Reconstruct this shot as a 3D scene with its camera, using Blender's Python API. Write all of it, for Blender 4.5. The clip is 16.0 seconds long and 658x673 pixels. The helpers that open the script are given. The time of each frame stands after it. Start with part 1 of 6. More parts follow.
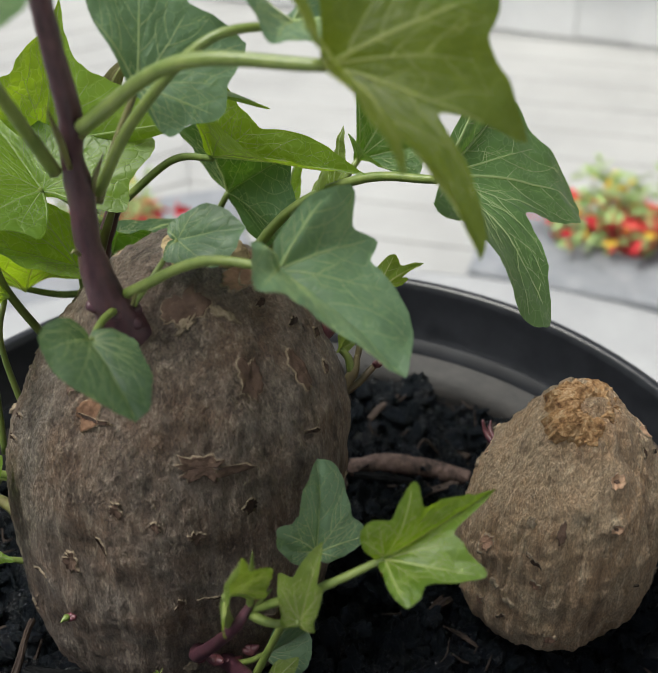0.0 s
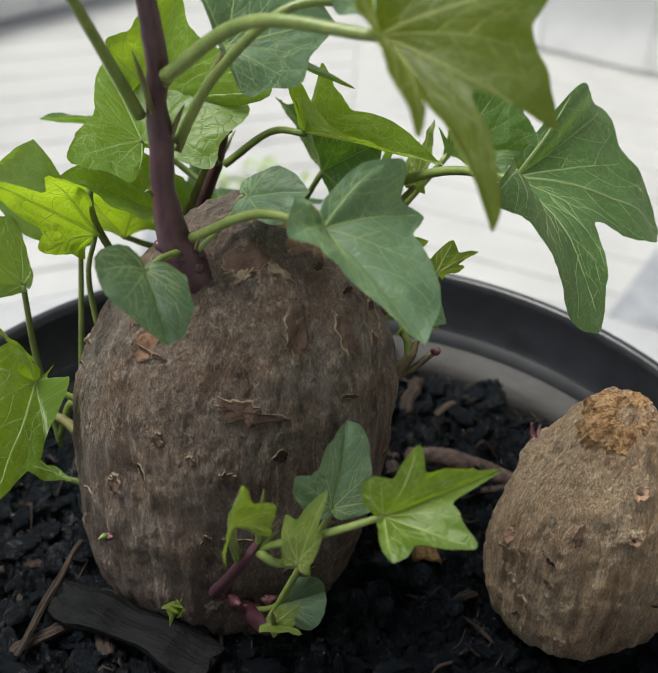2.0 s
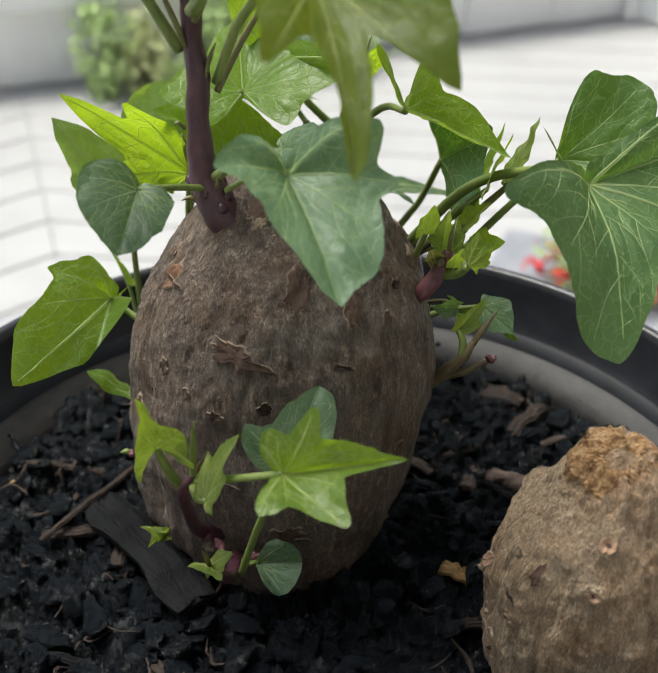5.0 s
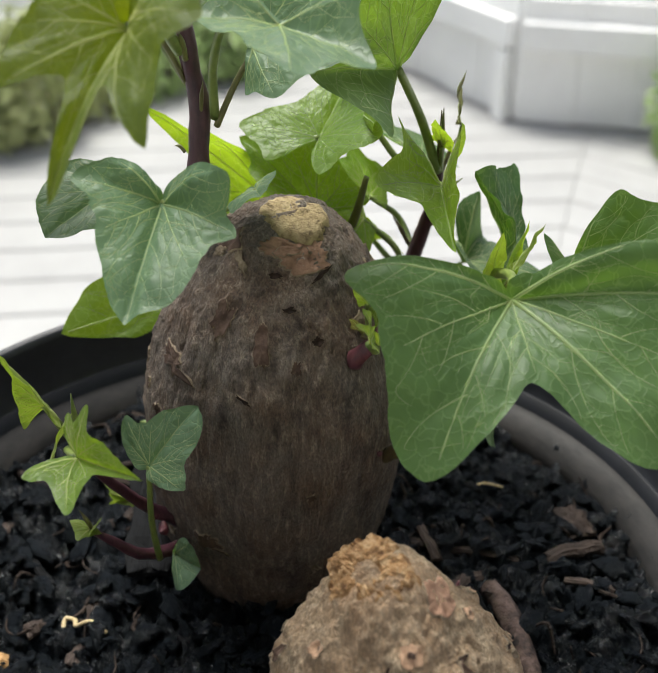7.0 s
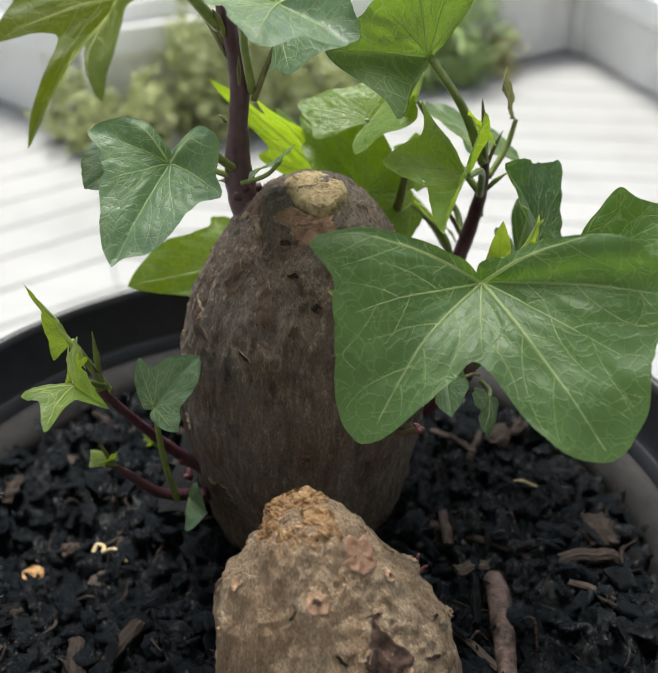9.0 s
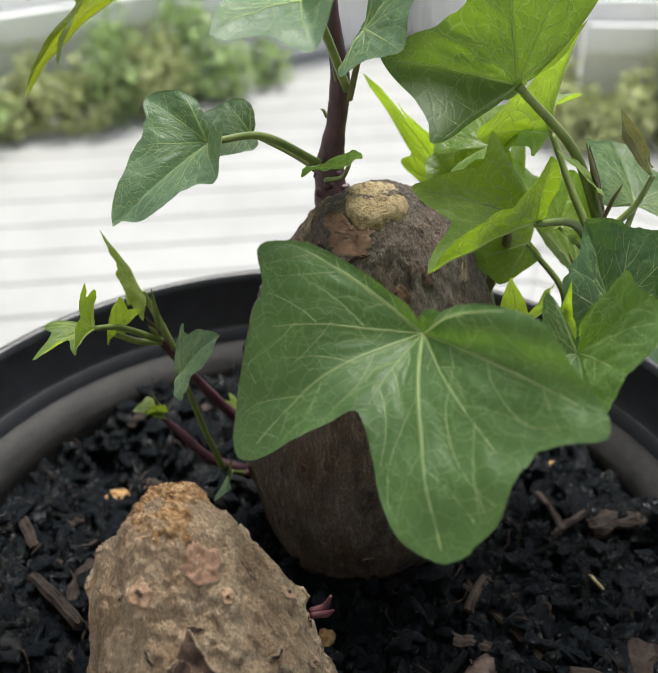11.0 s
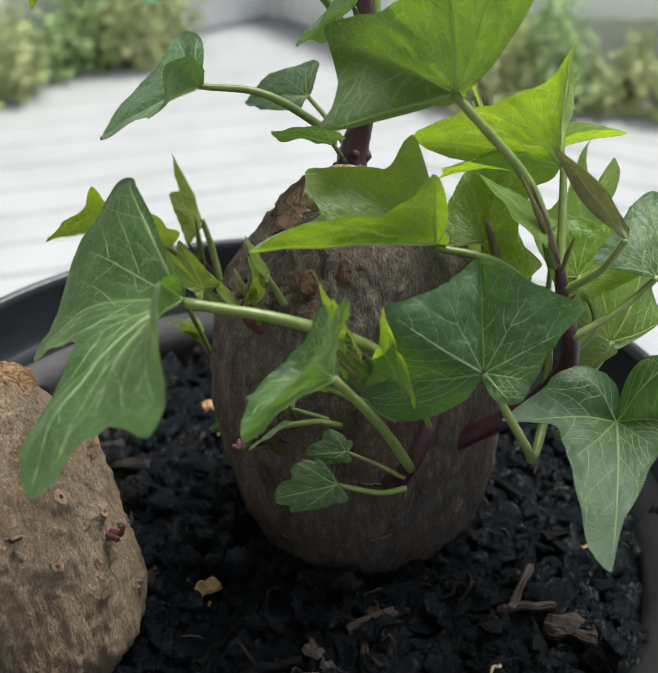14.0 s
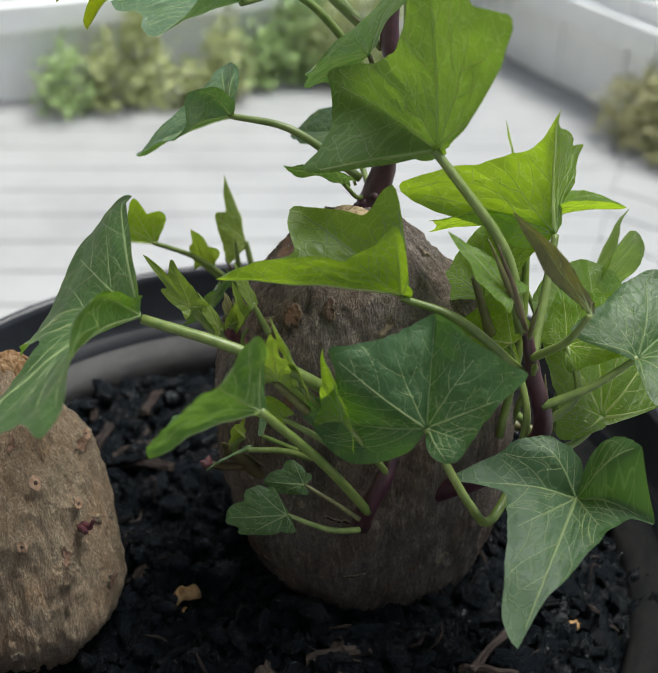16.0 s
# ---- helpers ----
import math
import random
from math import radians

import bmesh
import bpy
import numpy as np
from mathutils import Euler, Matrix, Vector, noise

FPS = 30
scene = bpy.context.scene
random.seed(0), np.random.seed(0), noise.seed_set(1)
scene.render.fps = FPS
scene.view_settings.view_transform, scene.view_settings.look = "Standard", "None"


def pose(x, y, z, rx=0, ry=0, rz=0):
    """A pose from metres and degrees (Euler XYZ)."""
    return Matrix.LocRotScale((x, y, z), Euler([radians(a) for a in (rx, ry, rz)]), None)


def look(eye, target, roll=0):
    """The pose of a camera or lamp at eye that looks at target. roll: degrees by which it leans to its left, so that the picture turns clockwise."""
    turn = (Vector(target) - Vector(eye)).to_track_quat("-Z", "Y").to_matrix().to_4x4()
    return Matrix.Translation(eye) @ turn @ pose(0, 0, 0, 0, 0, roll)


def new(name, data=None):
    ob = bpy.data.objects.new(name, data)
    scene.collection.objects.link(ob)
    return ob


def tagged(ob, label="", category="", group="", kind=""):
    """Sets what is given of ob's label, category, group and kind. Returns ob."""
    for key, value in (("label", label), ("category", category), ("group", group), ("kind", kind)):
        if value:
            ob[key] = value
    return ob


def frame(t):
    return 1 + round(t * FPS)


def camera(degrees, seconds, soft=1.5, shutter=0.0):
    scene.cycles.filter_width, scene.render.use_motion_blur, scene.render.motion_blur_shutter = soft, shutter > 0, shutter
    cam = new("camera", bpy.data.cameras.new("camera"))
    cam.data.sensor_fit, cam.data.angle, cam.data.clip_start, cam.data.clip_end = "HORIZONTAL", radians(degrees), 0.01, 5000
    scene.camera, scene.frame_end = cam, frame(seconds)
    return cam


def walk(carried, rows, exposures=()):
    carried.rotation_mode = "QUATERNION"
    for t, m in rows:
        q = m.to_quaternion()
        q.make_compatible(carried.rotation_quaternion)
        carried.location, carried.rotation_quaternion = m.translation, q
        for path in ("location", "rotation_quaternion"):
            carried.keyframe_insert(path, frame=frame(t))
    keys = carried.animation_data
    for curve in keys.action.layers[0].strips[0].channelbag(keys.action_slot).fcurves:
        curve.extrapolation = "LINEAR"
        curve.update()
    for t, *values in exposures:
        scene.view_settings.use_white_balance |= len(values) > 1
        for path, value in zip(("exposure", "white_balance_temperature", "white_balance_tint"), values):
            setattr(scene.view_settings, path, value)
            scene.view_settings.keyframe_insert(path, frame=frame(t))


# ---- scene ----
cam = camera(34.76, 16.0, 0.85)
cam.data.dof.use_dof, cam.data.dof.focus_distance, cam.data.dof.aperture_fstop = True, 0.318, 17
PATH = [
    (0, (-0.0533, -0.2201, 0.2919), (0.0638, 0.0268, 0.0896), -0.90),
    (0.5, (-0.0457, -0.2215, 0.2694), (0.0690, 0.0195, 0.0588), -0.23),
    (1, (-0.0671, -0.2268, 0.2813), (0.0553, 0.0184, 0.0800), 0.64),
    (1.5, (-0.0219, -0.2434, 0.2808), (0.0512, 0.0209, 0.0798), 1.54),
    (2, (-0.0352, -0.2492, 0.2882), (0.0398, 0.0179, 0.0916), 1.95),
    (2.5, (0.0208, -0.2606, 0.2829), (0.0237, 0.0189, 0.0893), 1.95),
    (3, (0.0072, -0.2643, 0.2758), (0.0058, 0.0161, 0.0836), 1.80),
    (3.5, (0.0240, -0.2596, 0.2733), (0.0061, 0.0203, 0.0812), 1.62),
    (4, (0.0537, -0.2623, 0.2729), (0.0198, 0.0169, 0.0818), 1.77),
    (4.2, (0.0587, -0.2641, 0.2711), (0.0234, 0.0154, 0.0808), 1.46),
    (6.3, (0.1894, -0.2263, 0.2830), (0.0202, 0.0061, 0.1015), 0.06),
    (6.5, (0.2292, -0.1930, 0.2860), (0.0311, 0.0152, 0.1044), 0.22),
    (7, (0.2372, -0.1863, 0.2812), (0.0352, 0.0198, 0.1013), 0.02),
    (7.5, (0.2400, -0.1911, 0.2810), (0.0381, 0.0148, 0.1008), -0.12),
    (8, (0.2402, -0.1985, 0.2833), (0.0376, 0.0069, 0.1033), -0.36),
    (8.5, (0.2820, -0.1472, 0.2818), (0.0395, 0.0110, 0.1036), 0.04),
    (9, (0.2944, -0.1464, 0.2790), (0.0480, 0.0064, 0.1013), -0.80),
    (9.2, (0.2924, -0.1466, 0.2810), (0.0448, 0.0026, 0.1020), -0.69),
    (11.3, (0.3293, 0.0091, 0.2769), (0.0391, 0.0130, 0.0998), -0.45),
    (11.5, (0.3314, 0.0157, 0.2758), (0.0406, 0.0193, 0.0997), -0.45),
    (12, (0.3290, 0.0256, 0.2695), (0.0406, 0.0038, 0.0906), -0.16),
    (12.5, (0.3319, 0.0763, 0.2796), (0.0516, 0.0074, 0.0999), 0.03),
    (13, (0.3322, 0.0784, 0.2737), (0.0519, 0.0075, 0.0947), -0.23),
    (13.5, (0.3131, 0.1160, 0.2737), (0.0475, 0.0066, 0.0918), -0.24),
    (14, (0.2681, 0.1810, 0.2743), (0.0305, 0.0215, 0.0907), -0.07),
    (14.5, (0.2381, 0.2076, 0.2752), (0.0226, 0.0192, 0.0916), -0.30),
    (15, (0.2331, 0.2173, 0.2790), (0.0272, 0.0168, 0.0974), 0.29),
    (15.5, (0.2312, 0.2240, 0.2848), (0.0317, 0.0152, 0.1054), 0.83),
    (16, (0.2320, 0.2299, 0.2822), (0.0292, 0.0232, 0.1041), 1.70),
]
walk(cam, [(t, look(eye, target, roll)) for t, eye, target, roll in PATH], [(0.0, 0.66, 6500, 6), (1.5, 0.72, 6500, 6), (3.5, 0.92, 6500, 7), (8.0, 0.97, 6500, 7), (12.5, 0.99, 6400, 7), (14.5, 0.82, 6200, 6), (16.0, 0.67, 6200, 6)])
# ---- light ----
LIT = radians(55)                      # the side left open by the added wall, turned from +y
toward = Vector((-math.sin(LIT), math.cos(LIT), 0))
SUN = radians(70)                      # where the brightest part of the cloudy sky stands
sunward = Vector((-math.sin(SUN), math.cos(SUN), 0))
world = bpy.data.worlds.new("overcast_sky")
scene.world = world
world.use_nodes = True
wn, wl = world.node_tree.nodes, world.node_tree.links
sky = wn.new("ShaderNodeTexSky")
sky.sky_type, sky.sun_disc = 'NISHITA', False
sky.sun_elevation, sky.sun_rotation = radians(68), -SUN
sky.air_density, sky.dust_density, sky.ozone_density = 1.0, 4.0, 1.0
wn["Background"].inputs["Strength"].default_value = 0.09
haze = wn.new("ShaderNodeHueSaturation")
haze.inputs["Saturation"].default_value = 0.62
wl.new(sky.outputs[0], haze.inputs["Color"])
wl.new(haze.outputs[0], wn["Background"].inputs[0])
sun = new("sun", bpy.data.lights.new("sun", 'SUN'))
sun.data.energy, sun.data.angle, sun.data.color = 2.9, radians(26), (1.0, 0.965, 0.91)
sun.matrix_world = look(tuple(sunward * 3 + Vector((0, 0, 7.43))), (0, 0, 0))

# ---- materials ----
def material(name, rough=0.6, spec=0.4):
    m = bpy.data.materials.new(name)
    m.use_nodes = True
    b = m.node_tree.nodes["Principled BSDF"]
    b.inputs["Roughness"].default_value = rough
    b.inputs["Specular IOR Level"].default_value = spec
    return m, m.node_tree.nodes, m.node_tree.links, b


def noise_tex(n, l, vec, scale, detail=4, rough=0.6, stretch=None):
    if stretch:
        mp = n.new("ShaderNodeMapping")
        mp.inputs["Scale"].default_value = stretch
        l.new(vec, mp.inputs["Vector"])
        vec = mp.outputs[0]
    t = n.new("ShaderNodeTexNoise")
    t.inputs["Scale"].default_value, t.inputs["Detail"].default_value, t.inputs["Roughness"].default_value = scale, detail, rough
    l.new(vec, t.inputs["Vector"])
    return t.outputs["Fac"]


def ramp(n, l, fac, *stops):
    r = n.new("ShaderNodeValToRGB")
    e = r.color_ramp.elements
    for k, (pos, col) in enumerate(stops):
        s = e[k] if k < 2 else e.new(pos)
        s.position, s.color = pos, (*col, 1)
    l.new(fac, r.inputs["Fac"])
    return r.outputs["Color"]


def mix(n, l, fac, a, b, mode='MIX'):
    x = n.new("ShaderNodeMix")
    x.data_type, x.blend_type = 'RGBA', mode
    for k, v in ((0, fac), (6, a), (7, b)):
        if isinstance(v, (int, float)):
            x.inputs[k].default_value = v
        elif isinstance(v, tuple):
            x.inputs[k].default_value = (*v, 1)
        else:
            l.new(v, x.inputs[k])
    return x.outputs[2]


def bump(n, l, bsdf, height, strength, dist):
    b = n.new("ShaderNodeBump")
    b.inputs["Strength"].default_value, b.inputs["Distance"].default_value = strength, dist
    l.new(height, b.inputs["Height"])
    l.new(b.outputs[0], bsdf.inputs["Normal"])
    return b


def coords(n, kind="Object"):
    return n.new("ShaderNodeTexCoord").outputs[kind]


def calc(n, l, op, *args):
    m = n.new("ShaderNodeMath")
    m.operation = op
    for k, v in enumerate(args):
        if isinstance(v, (int, float)):
            m.inputs[k].default_value = v
        else:
            l.new(v, m.inputs[k])
    return m.outputs[0]


def leaf_material(name, dark, light, through_col, share, rough, rib=None, rib_through=None, clear=0.0):
    m, n, l, b = material(name, rough, 0.48)
    uv = coords(n, "UV")
    info = n.new("ShaderNodeObjectInfo").outputs["Random"]
    blotch = noise_tex(n, l, uv, 60, 3)
    col = ramp(n, l, blotch, (0.3, dark), (0.7, light))
    hue = n.new("ShaderNodeHueSaturation")
    rng = n.new("ShaderNodeMapRange")
    rng.inputs["To Min"].default_value, rng.inputs["To Max"].default_value = 0.8, 1.2
    l.new(info, rng.inputs["Value"])
    l.new(rng.outputs[0], hue.inputs["Value"])
    l.new(col, hue.inputs["Color"])
    v = n.new("ShaderNodeTexVoronoi")
    v.feature = 'DISTANCE_TO_EDGE'
    v.inputs["Scale"].default_value = 260
    warp = n.new("ShaderNodeMixRGB")
    warp.inputs[0].default_value = 0.005
    l.new(uv, warp.inputs[1])
    nz = n.new("ShaderNodeTexNoise")
    nz.inputs["Scale"].default_value = 200
    l.new(uv, nz.inputs["Vector"])
    l.new(nz.outputs["Color"], warp.inputs[2])
    l.new(warp.outputs[0], v.inputs["Vector"])
    net = n.new("ShaderNodeMapRange")
    net.inputs["From Min"].default_value, net.inputs["From Max"].default_value = 0.0, 0.06
    net.inputs["To Min"].default_value, net.inputs["To Max"].default_value = 0.20, 0.0
    l.new(v.outputs["Distance"], net.inputs["Value"])
    fac = net.outputs[0]
    rib = rib or (0.20, 0.31, 0.115)
    rib_through = rib_through or (0.62, 0.78, 0.26)
    final = mix(n, l, fac, hue.outputs[0], rib)
    l.new(final, b.inputs["Base Color"])
    l.new(calc(n, l, 'MULTIPLY_ADD', noise_tex(n, l, uv, 45, 3), 0.28, rough - 0.14), b.inputs["Roughness"])
    puff = calc(n, l, 'MULTIPLY_ADD', noise_tex(n, l, uv, 420, 3), 0.35, calc(n, l, 'MINIMUM', v.outputs["Distance"], 0.1))
    hgt = calc(n, l, 'MULTIPLY_ADD', fac, -0.5, puff)
    bp = bump(n, l, b, hgt, 0.36, 0.0012)
    t = n.new("ShaderNodeBsdfTranslucent")
    tc = mix(n, l, fac, through_col, rib_through)
    tv = mix(n, l, 0.6, tc, mix(n, l, 1.0, tc, ramp(n, l, blotch, (0.2, (0.6, 0.66, 0.6)), (0.8, (1.25, 1.2, 1.2))), 'MULTIPLY'))
    l.new(tv, t.inputs["Color"])
    l.new(bp.outputs[0], t.inputs["Normal"])
    s = n.new("ShaderNodeMixShader")
    s.inputs[0].default_value = share
    l.new(b.outputs[0], s.inputs[1])
    l.new(t.outputs[0], s.inputs[2])
    out = s.outputs[0]
    if clear:
        glassy = n.new("ShaderNodeMixShader")
        glassy.inputs[0].default_value = clear
        l.new(out, glassy.inputs[1])
        l.new(n.new("ShaderNodeBsdfTransparent").outputs[0], glassy.inputs[2])
        out = glassy.outputs[0]
    l.new(out, n["Material Output"].inputs["Surface"])
    return m


def plant_flesh(name, a, b_, rough=0.4, scale=300):
    m, n, l, b = material(name, rough, 0.5)
    o = coords(n)
    f = noise_tex(n, l, o, scale, 4, 0.6, (1, 1, 0.35))
    l.new(ramp(n, l, f, (0.3, a), (0.7, b_)), b.inputs["Base Color"])
    b.inputs["Subsurface Weight"].default_value = 0.15
    b.inputs["Subsurface Radius"].default_value = (0.001, 0.001, 0.0005)
    bump(n, l, b, f, 0.25, 0.0006)
    return m


def skin_material(name, grey, brown, pale, black, streak, gloss, relief=0.0024, blot=0.85):
    m, n, l, b = material(name, 0.62, gloss)
    o = coords(n)
    fib = noise_tex(n, l, o, 520, 6, 0.7, (1, 1, streak))
    wrinkle = noise_tex(n, l, o, 170, 5, 0.65, (1, 1, streak * 0.6))
    big = noise_tex(n, l, o, 45, 6, 0.65)
    mid = noise_tex(n, l, o, 85, 8, 0.78, (1, 1, 0.6))
    fine = noise_tex(n, l, o, 1500, 4, 0.7, (1, 1, 0.5))
    c1 = ramp(n, l, big, (0.38, grey), (0.62, brown))
    c2 = mix(n, l, ramp(n, l, fib, (0.50, (0, 0, 0)), (0.72, (0.7, 0.7, 0.7))), c1, pale)
    c2 = mix(n, l, ramp(n, l, wrinkle, (0.30, (0.55, 0.55, 0.55)), (0.47, (0, 0, 0))), c2, black)
    c3 = mix(n, l, ramp(n, l, mid, (0.33, (blot, blot, blot)), (0.50, (0, 0, 0))), c2, black)
    c4 = mix(n, l, 0.6, c3, mix(n, l, 1.0, c3, ramp(n, l, fine, (0.35, (0.4, 0.38, 0.36)), (0.65, (1.6, 1.58, 1.52))), 'MULTIPLY'))
    l.new(c4, b.inputs["Base Color"])
    hgt = calc(n, l, 'ADD', calc(n, l, 'MULTIPLY_ADD', wrinkle, 2.2, calc(n, l, 'MULTIPLY', mid, 1.2)), calc(n, l, 'ADD', fib, calc(n, l, 'MULTIPLY', fine, 0.6)))
    bump(n, l, b, hgt, 1.0, relief)
    return m


def grainy(name, stops, scale, rough, stretch=None, strength=0.5, dist=0.001, spec=0.3, detail=6):
    m, n, l, b = material(name, rough, spec)
    o = coords(n)
    f = noise_tex(n, l, o, scale, detail, 0.65, stretch)
    l.new(ramp(n, l, f, *stops), b.inputs["Base Color"])
    bump(n, l, b, noise_tex(n, l, o, scale * 3, 4, 0.6, stretch), strength, dist)
    return m


def earth(name, stops, spec):
    """Wet crumbly soil: dull and glistening patches, grains down to a tenth of a millimetre."""
    m, n, l, b = material(name, 0.3, spec)
    o = coords(n)
    f = noise_tex(n, l, o, 420, 6, 0.65)
    l.new(ramp(n, l, f, *stops), b.inputs["Base Color"])
    wet = noise_tex(n, l, o, 130, 4, 0.6)
    l.new(ramp(n, l, wet, (0.40, (0.22, 0.22, 0.22)), (0.60, (0.62, 0.62, 0.62))), b.inputs["Roughness"])
    grain = calc(n, l, 'MULTIPLY_ADD', noise_tex(n, l, o, 900, 5, 0.7), 0.8, noise_tex(n, l, o, 2600, 3, 0.7, (1, 1, 0.6)))
    bump(n, l, b, calc(n, l, 'ADD', f, grain), 1.0, 0.0022)
    film = n.new("ShaderNodeBump")
    film.inputs["Distance"].default_value = 0.0020
    l.new(calc(n, l, 'ADD', f, noise_tex(n, l, o, 900, 3, 0.6)), film.inputs["Height"])
    l.new(film.outputs[0], b.inputs["Coat Normal"])
    b.inputs["Coat Roughness"].default_value = 0.2
    # Blue tint on the shine imitates the haze over the soil.
    b.inputs["Specular Tint"].default_value = (0.78, 0.92, 1.0, 1)
    l.new(ramp(n, l, wet, (0.40, (0.62, 0.62, 0.62)), (0.55, (0.0, 0.0, 0.0))), b.inputs["Coat Weight"])
    return m


LEAF = leaf_material("mature_leaf", (0.040, 0.086, 0.028), (0.070, 0.132, 0.050), (0.19, 0.36, 0.014), 0.38, 0.50)
YOUNG = leaf_material("young_leaf", (0.08, 0.155, 0.022), (0.12, 0.21, 0.035), (0.37, 0.54, 0.016), 0.52, 0.42, (0.32, 0.42, 0.13), (0.78, 0.88, 0.26))
# Green paled towards grey-blue, so the sky's sheen is part of the base colour.
BLUE = leaf_material("sky_sheen_leaf", (0.066, 0.120, 0.066), (0.108, 0.172, 0.104), (0.16, 0.31, 0.025), 0.28, 0.48)
PALE = leaf_material("pale_green_leaf", (0.09, 0.15, 0.05), (0.14, 0.21, 0.08), (0.34, 0.52, 0.04), 0.48, 0.42, (0.26, 0.34, 0.14), (0.6, 0.72, 0.2))
BUDLEAF = leaf_material("unfolding_leaf", (0.10, 0.15, 0.03), (0.16, 0.22, 0.05), (0.30, 0.42, 0.03), 0.45, 0.45, (0.06, 0.05, 0.02), (0.10, 0.07, 0.01))
BRACT = leaf_material("brownish_bract", (0.07, 0.065, 0.03), (0.12, 0.11, 0.05), (0.20, 0.20, 0.03), 0.32, 0.45, (0.05, 0.03, 0.025), (0.08, 0.04, 0.02))
OLIVE = leaf_material("olive_green_leaf", (0.030, 0.050, 0.010), (0.048, 0.074, 0.016), (0.33, 0.41, 0.006), 0.50, 0.52, (0.20, 0.26, 0.06), (0.55, 0.60, 0.06))
SHIELD = leaf_material("dull_green_leaf", (0.036, 0.072, 0.026), (0.060, 0.106, 0.042), (0.21, 0.35, 0.010), 0.42, 0.52)
DEEP = leaf_material("deep_green_leaf", (0.026, 0.064, 0.022), (0.046, 0.098, 0.036), (0.13, 0.28, 0.012), 0.30, 0.60, (0.14, 0.21, 0.09))
VEIN = leaf_material("pale_vein", (0.48, 0.63, 0.28), (0.60, 0.75, 0.38), (0.95, 1.0, 0.45), 0.42, 0.45, clear=0.62)
VEIN_Y = leaf_material("yellow_vein", (0.62, 0.72, 0.26), (0.74, 0.82, 0.34), (1.0, 1.0, 0.50), 0.48, 0.45, clear=0.60)
PETIOLE = plant_flesh("green_petiole", (0.10, 0.150, 0.03), (0.18, 0.225, 0.06))
PETIOLE_P = plant_flesh("purplish_petiole", (0.09, 0.075, 0.03), (0.15, 0.16, 0.05))
STEM = plant_flesh("purple_stem", (0.030, 0.009, 0.018), (0.085, 0.032, 0.042), 0.42, 400)
SHOOT = plant_flesh("magenta_shoot", (0.055, 0.012, 0.024), (0.13, 0.045, 0.05), 0.45, 500)
SHOOT_D = plant_flesh("brownish_green_shoot", (0.055, 0.035, 0.02), (0.12, 0.10, 0.04), 0.45, 400)
SKIN = skin_material("tuber_skin", (0.185, 0.156, 0.133), (0.165, 0.110, 0.078), (0.45, 0.38, 0.30), (0.028, 0.019, 0.015), 0.24, 0.4, 0.0034)
SKIN_S = skin_material("small_tuber_skin", (0.49, 0.375, 0.255), (0.48, 0.32, 0.195), (0.84, 0.70, 0.51), (0.13, 0.080, 0.050), 0.10, 0.45, 0.0045, 0.32)
PEEL = grainy("peeled_flesh", ((0.3, (0.042, 0.025, 0.019)), (0.7, (0.105, 0.066, 0.047))), 260, 0.8, None, 0.6, 0.0008)
PEEL_O = grainy("orange_scab", ((0.3, (0.08, 0.042, 0.024)), (0.7, (0.17, 0.095, 0.055))), 300, 0.8)
RIMSKIN = grainy("curled_skin", ((0.3, (0.12, 0.09, 0.06)), (0.7, (0.30, 0.24, 0.17))), 500, 0.85)
CORK = grainy("corky_scar", ((0.3, (0.10, 0.072, 0.04)), (0.45, (0.30, 0.23, 0.125)), (0.70, (0.46, 0.37, 0.21))), 420, 0.9, None, 0.9, 0.0015)
TORN = grainy("torn_fibres", ((0.3, (0.08, 0.036, 0.016)), (0.5, (0.33, 0.19, 0.085)), (0.75, (0.62, 0.46, 0.28))), 420, 0.9, None, 0.9, 0.002)
PINK = grainy("pinkish_bare_flesh", ((0.3, (0.14, 0.078, 0.05)), (0.7, (0.28, 0.17, 0.115))), 300, 0.8)
EYE = grainy("eye_ring", ((0.3, (0.26, 0.15, 0.092)), (0.7, (0.44, 0.30, 0.20))), 400, 0.8)
PIT = grainy("dark_pit", ((0.3, (0.012, 0.008, 0.007)), (0.7, (0.05, 0.028, 0.018))), 500, 0.9)
# Base colours of soil and crumbs are blued to imitate bluish shade and haze.
SOIL = earth("wet_soil", ((0.3, (0.0007, 0.0013, 0.0030)), (0.62, (0.0019, 0.0033, 0.0068)), (0.85, (0.007, 0.0096, 0.0158))), 0.22)
CLUMP = earth("soil_crumbs", ((0.3, (0.0008, 0.0014, 0.0031)), (0.6, (0.0023, 0.0039, 0.0080)), (0.8, (0.009, 0.0120, 0.0195))), 0.28)
BARK = grainy("dark_bark", ((0.3, (0.010, 0.007, 0.006)), (0.55, (0.032, 0.021, 0.016)), (0.8, (0.075, 0.052, 0.038))), 260, 0.75, (1, 0.18, 1), 0.9, 0.0015)
BARK_B = grainy("charred_bark", ((0.3, (0.0022, 0.0025, 0.003)), (0.7, (0.0085, 0.009, 0.010))), 260, 0.7, (1, 0.18, 1), 0.9, 0.0015, 0.12)
CHIP = grainy("pale_wood_chip", ((0.3, (0.22, 0.11, 0.04)), (0.7, (0.52, 0.34, 0.16))), 300, 0.8, (1, 0.2, 1), 0.7)
